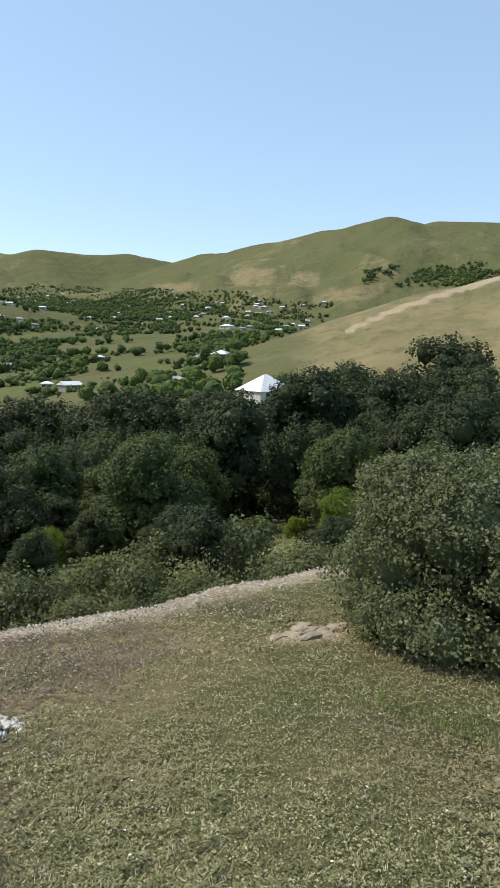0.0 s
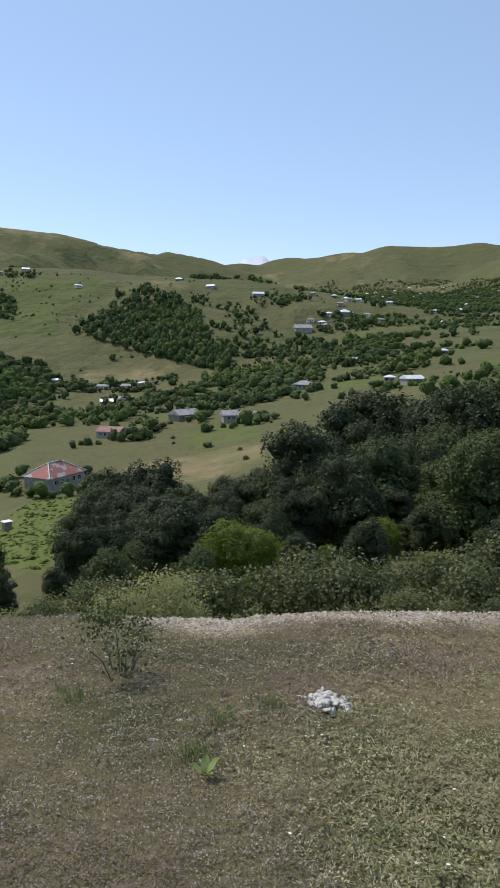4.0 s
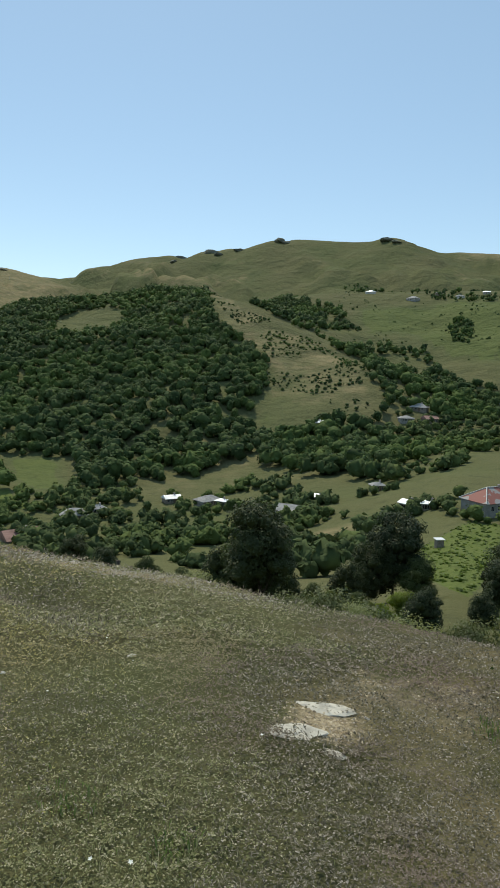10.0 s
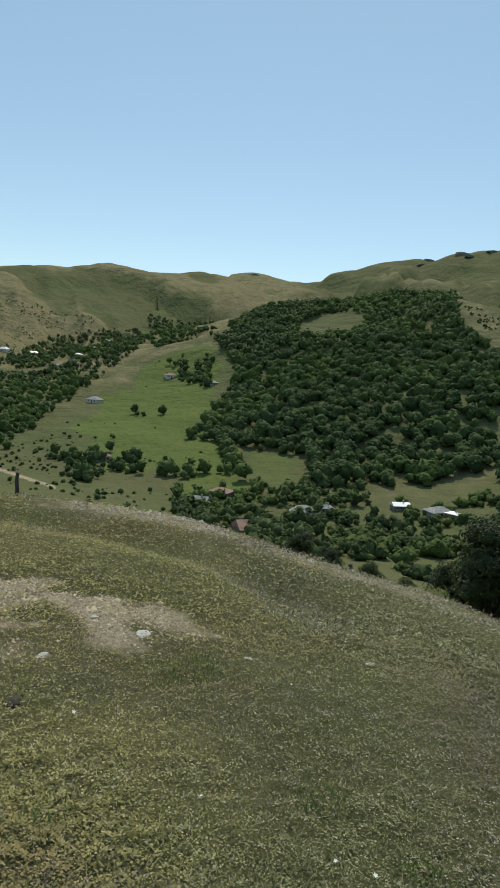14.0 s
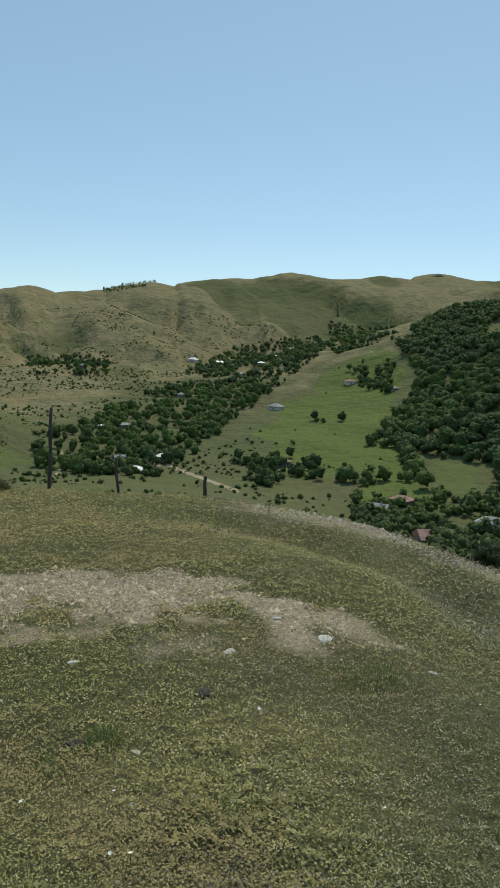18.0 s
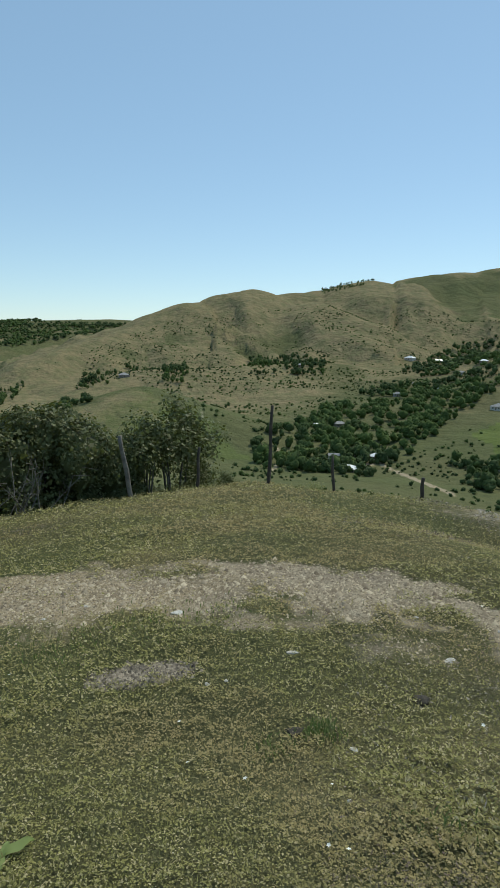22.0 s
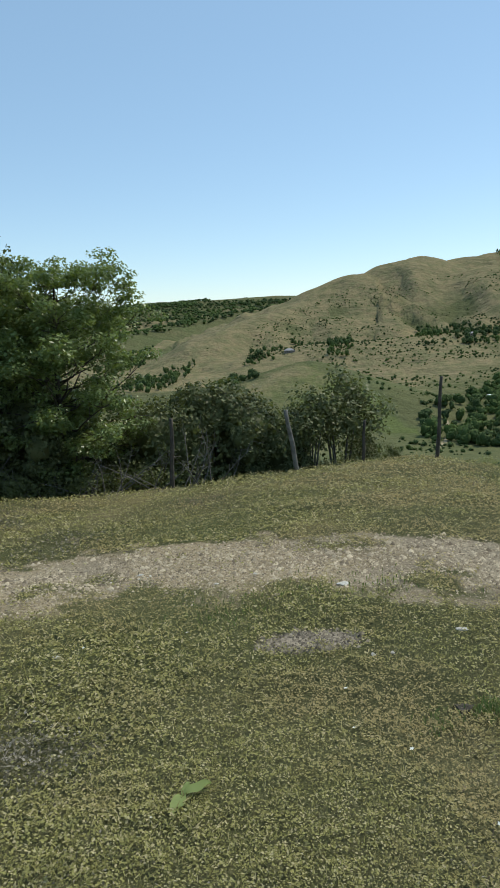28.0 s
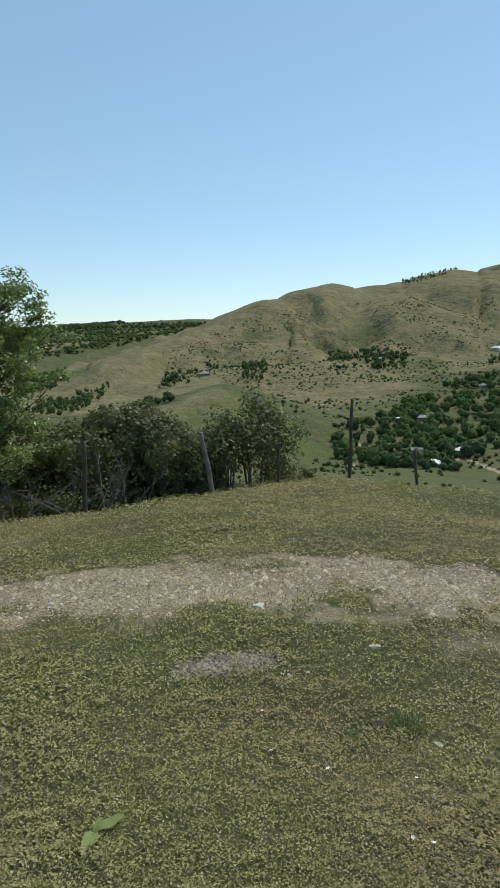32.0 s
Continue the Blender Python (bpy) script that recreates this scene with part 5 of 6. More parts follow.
# bearing, degrees up of the foot, length, roof
HAMLETS = (
    ((-30.8, -2.8, 9, "g"), (-22.2, -3.1, 8.5, "w"), (-13.4, -3.6, 10, "g"), (-7.5, -6.3, 9.5, "g"), (-20.4, -3.0, 5, "w"), (-32.9, -0.7, 9.5, "g"), (-34.6, -0.5, 7, "w"), (-13.2, 1.2, 16, "g"),
     (-15.1, 1.4, 8, "g"), (-16.6, 2.5, 14, "w"), (-35.0, 2.1, 12, "w"), (-36.3, 2.0, 6, "g"), (-36.7, 3.1, 9, "w"), (-37.6, 3.3, 10, "g"), (-19.6, 3.8, 10, "w"), (-20.2, 3.3, 7, "w"), (-17.5, -1.5, 7, "g"), (-9.4, -6.1, 5, "g")),
    ((-27.0, 3.6, 9, "g"), (-30.3, 3.2, 11, "g"), (-31.7, 3.5, 8, "w"), (-39.6, 3.8, 10, "w"), (-38.5, 3.4, 10, "g"), (-23.8, 2.6, 7, "w"), (-24.6, -0.7, 5, "w"), (-22.6, 4.0, 8, "w"), (-25.4, 3.9, 8, "w"), (-28.6, 4.1, 8, "g"),
     (-33.4, 3.7, 8, "w"), (-34.6, 4.1, 9, "w"), (-41.2, 3.9, 9, "w"), (-18.4, 4.1, 9, "w"), (-26.2, 3.1, 9, "w"), (-29.4, 2.6, 8, "w"), (-21.4, 4.3, 8, "g"), (-32.4, 2.9, 8, "w"), (-28.0, 2.2, 8, "g"), (-43.0, 4.2, 9, "w"), (-24.3, 4.4, 8, "w")),
    ((3.1, -4.9, 7, "w"), (2.7, -7.5, 10, "r"), (1.4, -7.4, 5, "w"), (13.9, -11.7, 4.8, "w"), (12.3, -11.6, 4, "w"), (13.6, -3.7, 10, "g"), (14.6, -4.7, 8, "g"), (12.7, -4.6, 8, "r"), (7.2, -3.1, 7, "w"), (3.3, -3.6, 8, "g"), (1.4, -3.6, 7, "g"),
     (0.1, -3.4, 6, "w"), (1.5, -4.7, 8, "g"), (-3.3, -6.2, 11, "g"), (18.0, 5.7, 12, "w"), (14.6, 5.2, 14, "g"), (5.1, 4.5, 9, "w"), (9.0, 5.7, 9, "w"), (11.0, 5.4, 10, "g"), (12.6, 5.6, 9, "g"), (-3.0, 5.2, 9, "w"), (-5.6, 4.6, 10, "w"), (-9.5, 4.0, 12, "w")),
    ((21.4, -5.4, 10, "w"), (23.6, -13.0, 10, "g"), (34.0, -12.0, 7, "w"), (30.9, -12.2, 10, "g"), (29.7, -12.3, 5, "w"), (42.0, -13.3, 11, "g"), (21.2, -11.6, 5, "w"), (46.3, -14.9, 12, "r"), (49.2, -12.1, 9, "r"), (51.1, -13.0, 8, "g"),
     (59.4, -9.6, 9, "r"), (54.0, -2.6, 10, "r"), (60.1, -4.9, 11, "g"), (50.5, -2.9, 8, "g"), (16.6, -10.4, 5, "g"), (40.2, -12.9, 6, "g")),
    ((69.5, -9.4, 9, "w"), (71.8, -10.5, 9, "w"), (72.8, -6.8, 9, "g"), (69.6, -5.3, 7, "g"), (64.5, -3.6, 8, "w"), (67.2, -1.2, 13, "w"), (65.0, -1.3, 10, "w"), (68.1, -4.1, 8, "g"), (79.3, -1.8, 10, "w"), (61.5, -1.2, 8, "w"), (73.1, -9.6, 6, "g"), (90.8, -3.0, 12, "g"),
     (63.2, -2.2, 8, "g"), (60.2, -0.6, 8, "w"), (76.2, -1.9, 9, "g"), (74.6, -6.9, 6, "w"), (66.6, -3.2, 7, "g"), (59.2, 0.1, 8, "g")),
)
rng_house = random.Random(8)
rng_far = random.Random(21)
HAMLETS = HAMLETS + (tuple((rng_far.uniform(-42, -13.5), rng_far.uniform(1.6, 4.9), rng_far.uniform(6, 9.5), rng_far.choice("wwgwg")) for _ in range(44)),)
garden = []
ROOF_WORD = {"w": "bright white sheet-metal", "g": "weathered grey slate", "r": "faded red"}
for hamlet in HAMLETS:
    for az, dip, L, roof in hamlet:
        spot, r = seen_at(az, dip, 430.0 if dip > 0.6 else 230.0 if az < -12 else 150.0)
        m = pose(spot.x, spot.y, spot.z - (1.0 if r < 230 else 0.4), 0, 0, az + rng_house.uniform(-40, 40))
        if r < 520:
            toward = Vector((spot.x, spot.y, 0)).normalized()
            side = Vector((-toward.y, toward.x, 0))
            for k in range(rng_house.randrange(8, 14)):
                a = rng_house.uniform(-1.5, 1.5) * L
                g = spot - toward * rng_house.uniform(0.75, 2.0) * L + side * a if abs(a) > 0.35 * L or rng_house.random() < 0.4 else spot + toward * rng_house.uniform(0.9, 1.6) * L + side * a
                garden.append((g.x, g.y, land_z(g.x, g.y)))
        D, H = L * rng_house.uniform(0.62, 0.8), rng_house.uniform(2.3, 2.9)
        hipped = rng_house.random() < 0.7
        make_house(m, L, D, H, L * rng_house.uniform(0.17, 0.23), roof, rng_house.randrange(3), hipped, 4 if r < 450 else 3, r < 450 and rng_house.random() < 0.5,
                   ("hip-roofed" if hipped else "gabled") + " village house with a " + ROOF_WORD[roof] + " roof")
for az, dip, least in ((7.4, -11.5, 140.0), (-38.3, -3.7, 165.0)):
    spot, r = seen_at(az, dip, least)
    for da, dr in ((-3.1, -6), (-2.5, -9), (-1.9, -10), (2.9, -8), (3.3, -4), (2.0, -12), (-1.0, -13), (1.2, -14), (0.2, -15), (-3.4, 2), (3.6, 5), (1.0, 14), (-1.2, 15), (-2.6, 13), (2.6, 14)):
        g = place(az + da, r + dr)
        garden.append((g.x, g.y, land_z(g.x, g.y)))
G = np.array(garden)
wood("garden_trees", "fruit trees standing round the village houses", [(G[:, 0], G[:, 1], G[:, 2])], (1.3, 2.9), 1.8, WOOD_OLIVE)
# the big white-roofed house above the gully and the red-roofed house with its garden
spot, r = seen_at(-38.3, -3.7, 165.0)
make_house(pose(spot.x, spot.y, spot.z - 0.3, 0, 0, -38 + 38), 12.5, 11.5, 2.8, 4.6, "w", 1, True, 4, False, "large house with a steep bright white tent-shaped roof")
RED_ROOF = Nodes("red_and_grey_roof")
patch = RED_ROOF.span(RED_ROOF.noise(0.35, 2.0), 0.54, 0.6)
RED_ROOF.done(RED_ROOF.mix(patch, (0.30, 0.11, 0.085), (0.34, 0.31, 0.29)), 0.8)
spot, r = seen_at(7.4, -11.5, 140.0)
make_house(pose(spot.x, spot.y, spot.z + 0.6, 0, 0, 7.4 + 48), 13.8, 8.8, 3.2, 3.2, "r", 0, True, 5, True, "long stone house with a red and grey hipped roof", True, RED_ROOF.mat)
hut = new("garden_hut")
spot, r = seen_at(11.3, -14.6)
hut.matrix_basis = pose(spot.x, spot.y, spot.z, 0, 0, 35)
tagged(hut, "small dark garden hut with a bright white lid roof", "hut")
child("cabin", box_mesh("cabin", (-0.7, -0.7, -0.3), (0.7, 0.7, 1.7), WALLS[2], 0.03), hut)
child("roof", box_mesh("roof", (-0.95, -0.95, 1.7), (0.95, 0.95, 1.82), ROOFS["w"], 0.02), hut)


# ---- fence, stones and plants on the lawn ----
def make_post(az, r, tall, girth, lean_az=0.0, lean=0.0, label="weathered round wooden fence post on the rim"):
    rng = np.random.default_rng(int(az * 10) + 400)
    p = on_land(az, r, 0.12)
    n = 7
    pts = [(0.008 * math.sin(k * 1.7 + az), 0.006 * math.cos(k * 2.1 + az), k / (n - 1) * (tall + 0.12)) for k in range(n)]
    rad = [girth * (1.15 - 0.28 * k / (n - 1)) * rng.uniform(0.9, 1.08) for k in range(n)]
    V, F = tube(pts + [(pts[-1][0], pts[-1][1], tall + 0.125)], rad + [0.004], 9)
    root = new("fence_post")
    root.matrix_basis = pose(p.x, p.y, p.z, 0, lean, az + lean_az)
    child("post", mesh_from("post", V, F, BARK_GREY if 90 < az < 95 else BARK, True), root)
    return tagged(root, label, "fence post", "fence posts along the rim")


for az, r, tall, girth, lean in ((79.0, 12.6, 1.48, 0.032, 1.0), (73.4, 12.3, 0.78, 0.028, -4), (66.2, 12.0, 0.46, 0.035, 0.5), (90.6, 11.4, 1.05, 0.04, -10), (101.5, 10.9, 1.22, 0.035, 2.0), (85.1, 12.5, 0.85, 0.03, 1.5),
                                 (42.8, 11.2, 1.0, 0.04, 2), (37.7, 10.6, 1.15, 0.04, -2), (35.6, 10.4, 1.0, 0.04, 1), (33.2, 10.2, 0.95, 0.035, 3)):
    make_post(az, r, tall, girth, 0.0, lean)

STONE = plain("pale_limestone", (0.62, 0.57, 0.47), 0.35, 14.0, 0.95, bump=0.01)
STONE_WHITE = plain("white_limestone", (0.66, 0.62, 0.55), 0.35, 20.0, 0.95, bump=0.01)
STONE_WARM = plain("warm_limestone", (0.36, 0.3, 0.22), 0.4, 12.0, 0.95, bump=0.01)


def stone_mesh(seed, size, material):
    """A broken stone: a lumpy, flattened block with chipped faces."""
    rng = np.random.default_rng(seed)
    bm = bmesh.new()
    bmesh.ops.create_icosphere(bm, subdivisions=2, radius=0.5)
    cuts = [(Vector(unit(rng, 1)[0]), rng.uniform(0.26, 0.42)) for _ in range(9)]
    for v in bm.verts:
        for n, d in cuts:
            k = v.co.dot(n) - d
            if k > 0:
                v.co -= n * k
        v.co += Vector(rng.normal(size=3)) * 0.018
        v.co = Vector((v.co.x * size[0], v.co.y * size[1], v.co.z * size[2]))
    me = bpy.data.meshes.new("stone")
    bm.to_mesh(me)
    bm.free()
    me.materials.append(material)
    return me


def lay_stone(az, r, w, d, h, seed, label, material=None, spin=0.0, lift=0.0):
    p = on_land(az, r)
    ob = new("stone", stone_mesh(seed, (w * 1.25, d * 1.25, h * 1.4), material or STONE))
    e = 0.15
    n = Vector((land_z(p.x - e, p.y) - land_z(p.x + e, p.y), land_z(p.x, p.y - e) - land_z(p.x, p.y + e), 2 * e)).normalized()
    ob.matrix_basis = Matrix.Translation(p + n * (h * 0.12 + lift)) @ Vector((0, 0, 1)).rotation_difference(n).to_matrix().to_4x4() @ pose(0, 0, 0, 2, -2, az + spin)
    return tagged(ob, label, "stone", "stones on the lawn")


lay_stone(19.0, 3.84, 0.32, 0.2, 0.022, 1, "flat pale stone slab bedded in the turf")
lay_stone(20.6, 3.42, 0.32, 0.16, 0.02, 2, "flat pale stone slab bedded in the turf", None, 20)
lay_stone(17.6, 3.28, 0.12, 0.08, 0.02, 3, "small flat pale stone in the turf")
for k, (a, d, w) in enumerate(((-17.3, 3.9, 0.17), (-16.6, 3.88, 0.1), (-18.0, 3.88, 0.1))):
    lay_stone(a, d, w, w * 0.7, 0.045, 60 + k, "whitish rubble stone in a small heap on the lawn", STONE_WHITE, k * 70)
for k in range(80):
    g = random.Random(k + 50)
    a = g.gauss(0, 0.9)
    lay_stone(-17.0 + 1.3 * a, 3.86 + g.gauss(0, 0.075), g.uniform(0.02, 0.06), g.uniform(0.02, 0.05), g.uniform(0.015, 0.035), 80 + k, "rough whitish stone in a small heap on the lawn", STONE_WHITE, k * 51, max(0.0, 0.04 - 0.022 * abs(a)))
for k in range(15):
    g = random.Random(k + 90)
    lay_stone(-43.2 + g.gauss(0, 1.6), 5.15 + g.gauss(0, 0.1), g.uniform(0.08, 0.22), g.uniform(0.06, 0.16), g.uniform(0.025, 0.055), 120 + k, "brownish broken rock showing through the turf", STONE_WARM, k * 43)
for k, (az, r, w) in enumerate(((77.6, 3.8, 0.085), (64.2, 3.95, 0.1), (55.8, 4.3, 0.15), (85.2, 3.4, 0.05), (72.5, 2.82, 0.055), (49.4, 4.44, 0.08), (67, 4.6, 0.06), (87.5, 4.56, 0.14), (73, 2.42, 0.035), (112.7, 3.69, 0.06),
                               (46.6, 4.12, 0.07), (36, 4.5, 0.1), (41.2, 4.1, 0.05), (15.3, 3.81, 0.05), (-4.2, 3.65, 0.05), (-2.1, 3.4, 0.08), (60, 4.6, 0.09), (83.5, 3.42, 0.04), (95, 4.9, 0.07), (105, 5.2, 0.09), (98.5, 4.7, 0.05))):
    lay_stone(az, r, w * 0.75, w * 0.55, w * 0.18, 20 + k, "small pale stone lying in the turf", STONE_WHITE, k * 37)


def gravel_bits(name, label, seed, n, where, size, material):
    """Loose stone chips, too many to count."""
    rng = np.random.default_rng(seed)
    az, r = where(rng, n)
    x, y = -r * np.sin(np.radians(az)), r * np.cos(np.radians(az))
    z = height(x, y)
    bed = bare_ground(x, y, r, az) + 0.3 * rng.random(n) > 0.45
    x, y, z, n = x[bed], y[bed], z[bed], int(bed.sum())
    c = np.stack([x, y, z], -1)
    base = np.array([[1, 0, 0], [-0.4, 0.9, 0], [-0.5, -0.8, 0], [0.1, 0.05, 0.75]])
    s = size * rng.uniform(0.5, 1.6, n) ** 2
    V = base[None] * rng.uniform(0.7, 1.3, (n, 4, 3))
    t = rng.uniform(0, 6.28, n)
    V = np.stack([V[..., 0] * np.cos(t)[:, None] - V[..., 1] * np.sin(t)[:, None], V[..., 0] * np.sin(t)[:, None] + V[..., 1] * np.cos(t)[:, None], V[..., 2]], -1) * s[:, None, None]
    V = (V + c[:, None]).reshape(-1, 3)
    F = (np.array([[0, 1, 3], [1, 2, 3], [2, 0, 3]])[None] + 4 * np.arange(n)[:, None, None]).reshape(-1, 3)
    return tagged(new(name, mesh_from(name, V, F, material)), label, "gravel", kind="stuff")


CHIP = Nodes("stone_chips")
CHIP.done(CHIP.mix(CHIP.island(), (0.14, 0.105, 0.07), (0.58, 0.485, 0.34)), 0.95)
CHIP_PALE = Nodes("pale_stone_chips")
CHIP_PALE.done(CHIP_PALE.mix(CHIP_PALE.island(), (0.16, 0.14, 0.11), (0.47, 0.43, 0.36)), 0.95)
gravel_bits("track_gravel", "loose pale stone chips on the worn track", 71, 24000, lambda g, n: (g.uniform(54, 128, n), g.normal(5.25, 0.5, n)), 0.0062, CHIP.mat)
gravel_bits("track_stones", "small broken stones bedded in the worn track", 74, 1500, lambda g, n: (g.uniform(54, 128, n), g.normal(5.25, 0.5, n)), 0.014, CHIP.mat)
gravel_bits("rim_stones", "small broken stones along the rim", 75, 1500, lambda g, n: (lambda a: (a, lip(a) * g.normal(0.985, 0.03, n)))(g.uniform(-62, 62, n)), 0.015, CHIP_PALE.mat)
gravel_bits("rim_gravel", "pale stone rubble along the rim of the lookout", 72, 26000, lambda g, n: (lambda a: (a, lip(a) * g.normal(0.975, 0.055, n)))(g.uniform(-62, 62, n)), 0.0085, CHIP_PALE.mat)
CHIP_ASH = Nodes("ash_and_cinders")
CHIP_ASH.done(CHIP_ASH.mix(CHIP_ASH.island(), (0.055, 0.045, 0.034), (0.36, 0.305, 0.23)), 0.95)
gravel_bits("ash_patch", "grey ash, cinders and pale chips of an old fire", 76, 3400, lambda g, n: (90.7 + g.normal(0, 2.6, n), 3.6 + g.normal(0, 0.085, n)), 0.0085, CHIP_ASH.mat)
gravel_bits("patch_gravel", "stone chips on bare patches of the lawn", 73, 5000, lambda g, n: (lambda k: (np.array((19, -43, 53, 68, 90.7, 8, -25))[k] + g.normal(0, 1, n) * np.array((3, 3, 4, 4, 3, 8, 8))[k], np.array((3.6, 5.1, 4.5, 4.0, 3.6, 4.6, 5.3))[k] + g.normal(0, 1, n) * np.array((0.2, 0.2, 0.25, 0.2, 0.1, 0.5, 0.6))[k]))(g.integers(0, 7, n)), 0.0055, CHIP.mat)


# turf: leaves and blades of the grazed lawn
def turf_material(name, colors):
    m = Nodes(name)
    k = m.island()
    c = m.mix(m.span(k, 0.0, 0.45), colors[0], colors[1])
    c = m.mix(m.span(k, 0.66, 0.97), c, colors[2])
    c = m.mix(m.span(m.noise(8.0, 3.0, 0.6), 0.47, 0.66, 0.0, 0.45), c, tuple(1.25 * q for q in colors[0]))
    c = m.mix(m.span(m.noise(0.8, 4.0), 0.45, 0.66, 0.0, 0.75), c, colors[3])
    m.done(c, 0.7, spec=0.14)
    t = m.add("ShaderNodeBsdfTranslucent")
    m.put(t.inputs["Color"], c)
    mixer = m.add("ShaderNodeMixShader")
    mixer.inputs[0].default_value = 0.25
    m.link(m.bsdf.outputs[0], mixer.inputs[1]), m.link(t.outputs[0], mixer.inputs[2])
    m.link(mixer.outputs[0], m.out.inputs["Surface"])
    return m.mat


TURF = turf_material("turf_leaf", ((0.08, 0.088, 0.034), (0.275, 0.28, 0.13), (0.56, 0.5, 0.34), (0.31, 0.262, 0.155)))
WORN = turf_material("worn_turf_leaf", ((0.07, 0.064, 0.04), (0.205, 0.182, 0.122), (0.47, 0.415, 0.34), (0.24, 0.175, 0.14)))
FRESH = turf_material("fresh_turf_leaf", ((0.11, 0.104, 0.032), (0.375, 0.348, 0.124), (0.6, 0.515, 0.295), (0.42, 0.33, 0.158)))
TUFT = turf_material("tuft_blade", ((0.10, 0.15, 0.04), (0.17, 0.24, 0.06), (0.28, 0.29, 0.12), (0.17, 0.2, 0.07)))


def turf(name, label, seed, n, blade):
    rng = np.random.default_rng(seed)
    # most of it before the lookout, the rest thinner behind it and round its foot
    u = rng.random(n)
    az = np.where(u < 0.8, rng.uniform(-64, 128, n) + rng.normal(0, 4, n), rng.uniform(122, 302, n))
    az = np.where(az > 235, az - 360, az)
    top = lip(az) * 1.03
    r = np.where(rng.random(n) < 0.9, 1.2 * (top / 1.2) ** (rng.random(n) ** 1.02), 1.5 * np.sqrt(rng.random(n)))
    coarse = np.where(u < 0.8, 1.0, 1.5)
    x, y = -r * np.sin(np.radians(az)), r * np.cos(np.radians(az))
    z = height(x, y)
    bare = bare_ground(x, y, r, az) + 0.45 * fbm(x * 2.5, y * 2.5, 3, 91)
    clump = fbm(x * 13.0, y * 13.0, 3, 93)
    keep = rng.random(n) > np.clip((bare - 0.3) / 0.5, 0, 0.95) + np.clip(-0.03 - 1.4 * clump, 0, 0.5)
    x, y, z, r, coarse = x[keep], y[keep], z[keep], r[keep], coarse[keep]
    n = len(x)
    c = np.stack([x, y, z + 0.012 + np.clip(0.05 * clump[keep], 0, 0.03)], -1)
    lush = np.clip(1.0 + 0.6 * fbm(x * 0.9, y * 0.9, 3, 95), 0.8, 1.25)
    s = ((0.0056 + 0.0019 * r) * coarse * lush * rng.uniform(0.5, 1.4, n))[:, None]
    t = rng.uniform(0, 2 * math.pi, n)
    a = np.stack([np.cos(t), np.sin(t), rng.uniform(0.2, 1.3, n) if blade else rng.uniform(-0.1, 0.7, n)], -1)
    a /= np.linalg.norm(a, axis=1, keepdims=True)
    b = np.stack([-np.sin(t), np.cos(t), rng.uniform(-0.5, 0.5, n)], -1)
    long, wide = (2.6, 0.16) if blade else (1.25, 0.42)
    V = np.stack([c, c + a * s * long * 0.5 + b * s * wide, c + a * s * long - np.array([0, 0, 1]) * s * 0.25, c + a * s * long * 0.5 - b * s * wide], 1).reshape(-1, 3)
    az = np.degrees(np.arctan2(-x, y))
    worn = 0.78 * np.exp(-((az - 6) / 27) ** 2) - 0.12 * np.clip((az - 60) / 30, 0, 1) + 0.9 * fbm(x * 0.8, y * 0.8, 4, 97) + 0.12 + rng.normal(0, 0.16, n) > 0.42
    fresh = ~worn & (np.clip((az - 24) / 44, 0, 1) + 0.35 * fbm(x * 1.1, y * 1.1, 3, 99) + rng.normal(0, 0.15, n) > 0.5)
    for kind, mask, mat in (("", ~worn & ~fresh, TURF), ("worn_", worn, WORN), ("fresh_", fresh, FRESH)):
        W = V.reshape(-1, 4, 3)[mask].reshape(-1, 3)
        tagged(new(kind + name, mesh_from(kind + name, W, quads(len(W) // 4), mat)), label + {"": "", "worn_": ", worn and brownish", "fresh_": ", fresh and yellowish green"}[kind], "grass", kind="stuff")


turf("turf_leaves", "short grazed turf of small weeds and clover", 81, 700000, False)
turf("turf_blades", "short grass blades and dry straw in the turf", 82, 320000, True)


def tuft_blades(seed, n, tall, spread):
    rng = np.random.default_rng(seed)
    t = rng.uniform(0, 6.28, n)
    foot = np.stack([rng.normal(0, spread, n), rng.normal(0, spread, n), np.zeros(n)], -1)
    h = tall * rng.uniform(0.4, 1.1, n)
    out = np.stack([np.cos(t), np.sin(t), np.zeros(n)], -1) * (h * rng.uniform(0.2, 0.9, n))[:, None]
    side = np.stack([-np.sin(t), np.cos(t), np.zeros(n)], -1) * 0.003
    mid, tip = foot + out * 0.35 + np.array([0, 0, 0.7]) * h[:, None], foot + out + np.array([0, 0, 0.95]) * h[:, None]
    return np.stack([foot, mid + side, tip, mid - side], 1).reshape(-1, 3)


TUFTS = ((75.2, 2.9, 170, 0.06, 0.05), (79.5, 2.75, 90, 0.045, 0.05), (53, 3.67, 260, 0.06, 0.13), (50.2, 3.8, 160, 0.06, 0.1), (98, 4.1, 200, 0.05, 0.16), (-5.6, 3.2, 120, 0.08, 0.06), (-8, 3.6, 110, 0.08, 0.06), (-12, 3.8, 80, 0.07, 0.05),
         (-55, 3.6, 160, 0.08, 0.12), (-50, 3.7, 140, 0.08, 0.1), (-60, 3.4, 160, 0.09, 0.12), (5, 4.0, 120, 0.07, 0.08), (66, 2.3, 90, 0.05, 0.07), (40, 2.6, 110, 0.05, 0.08), (31, 2.3, 90, 0.05, 0.06), (84, 4.35, 150, 0.05, 0.2), (91, 4.3, 150, 0.05, 0.2))
blades = []
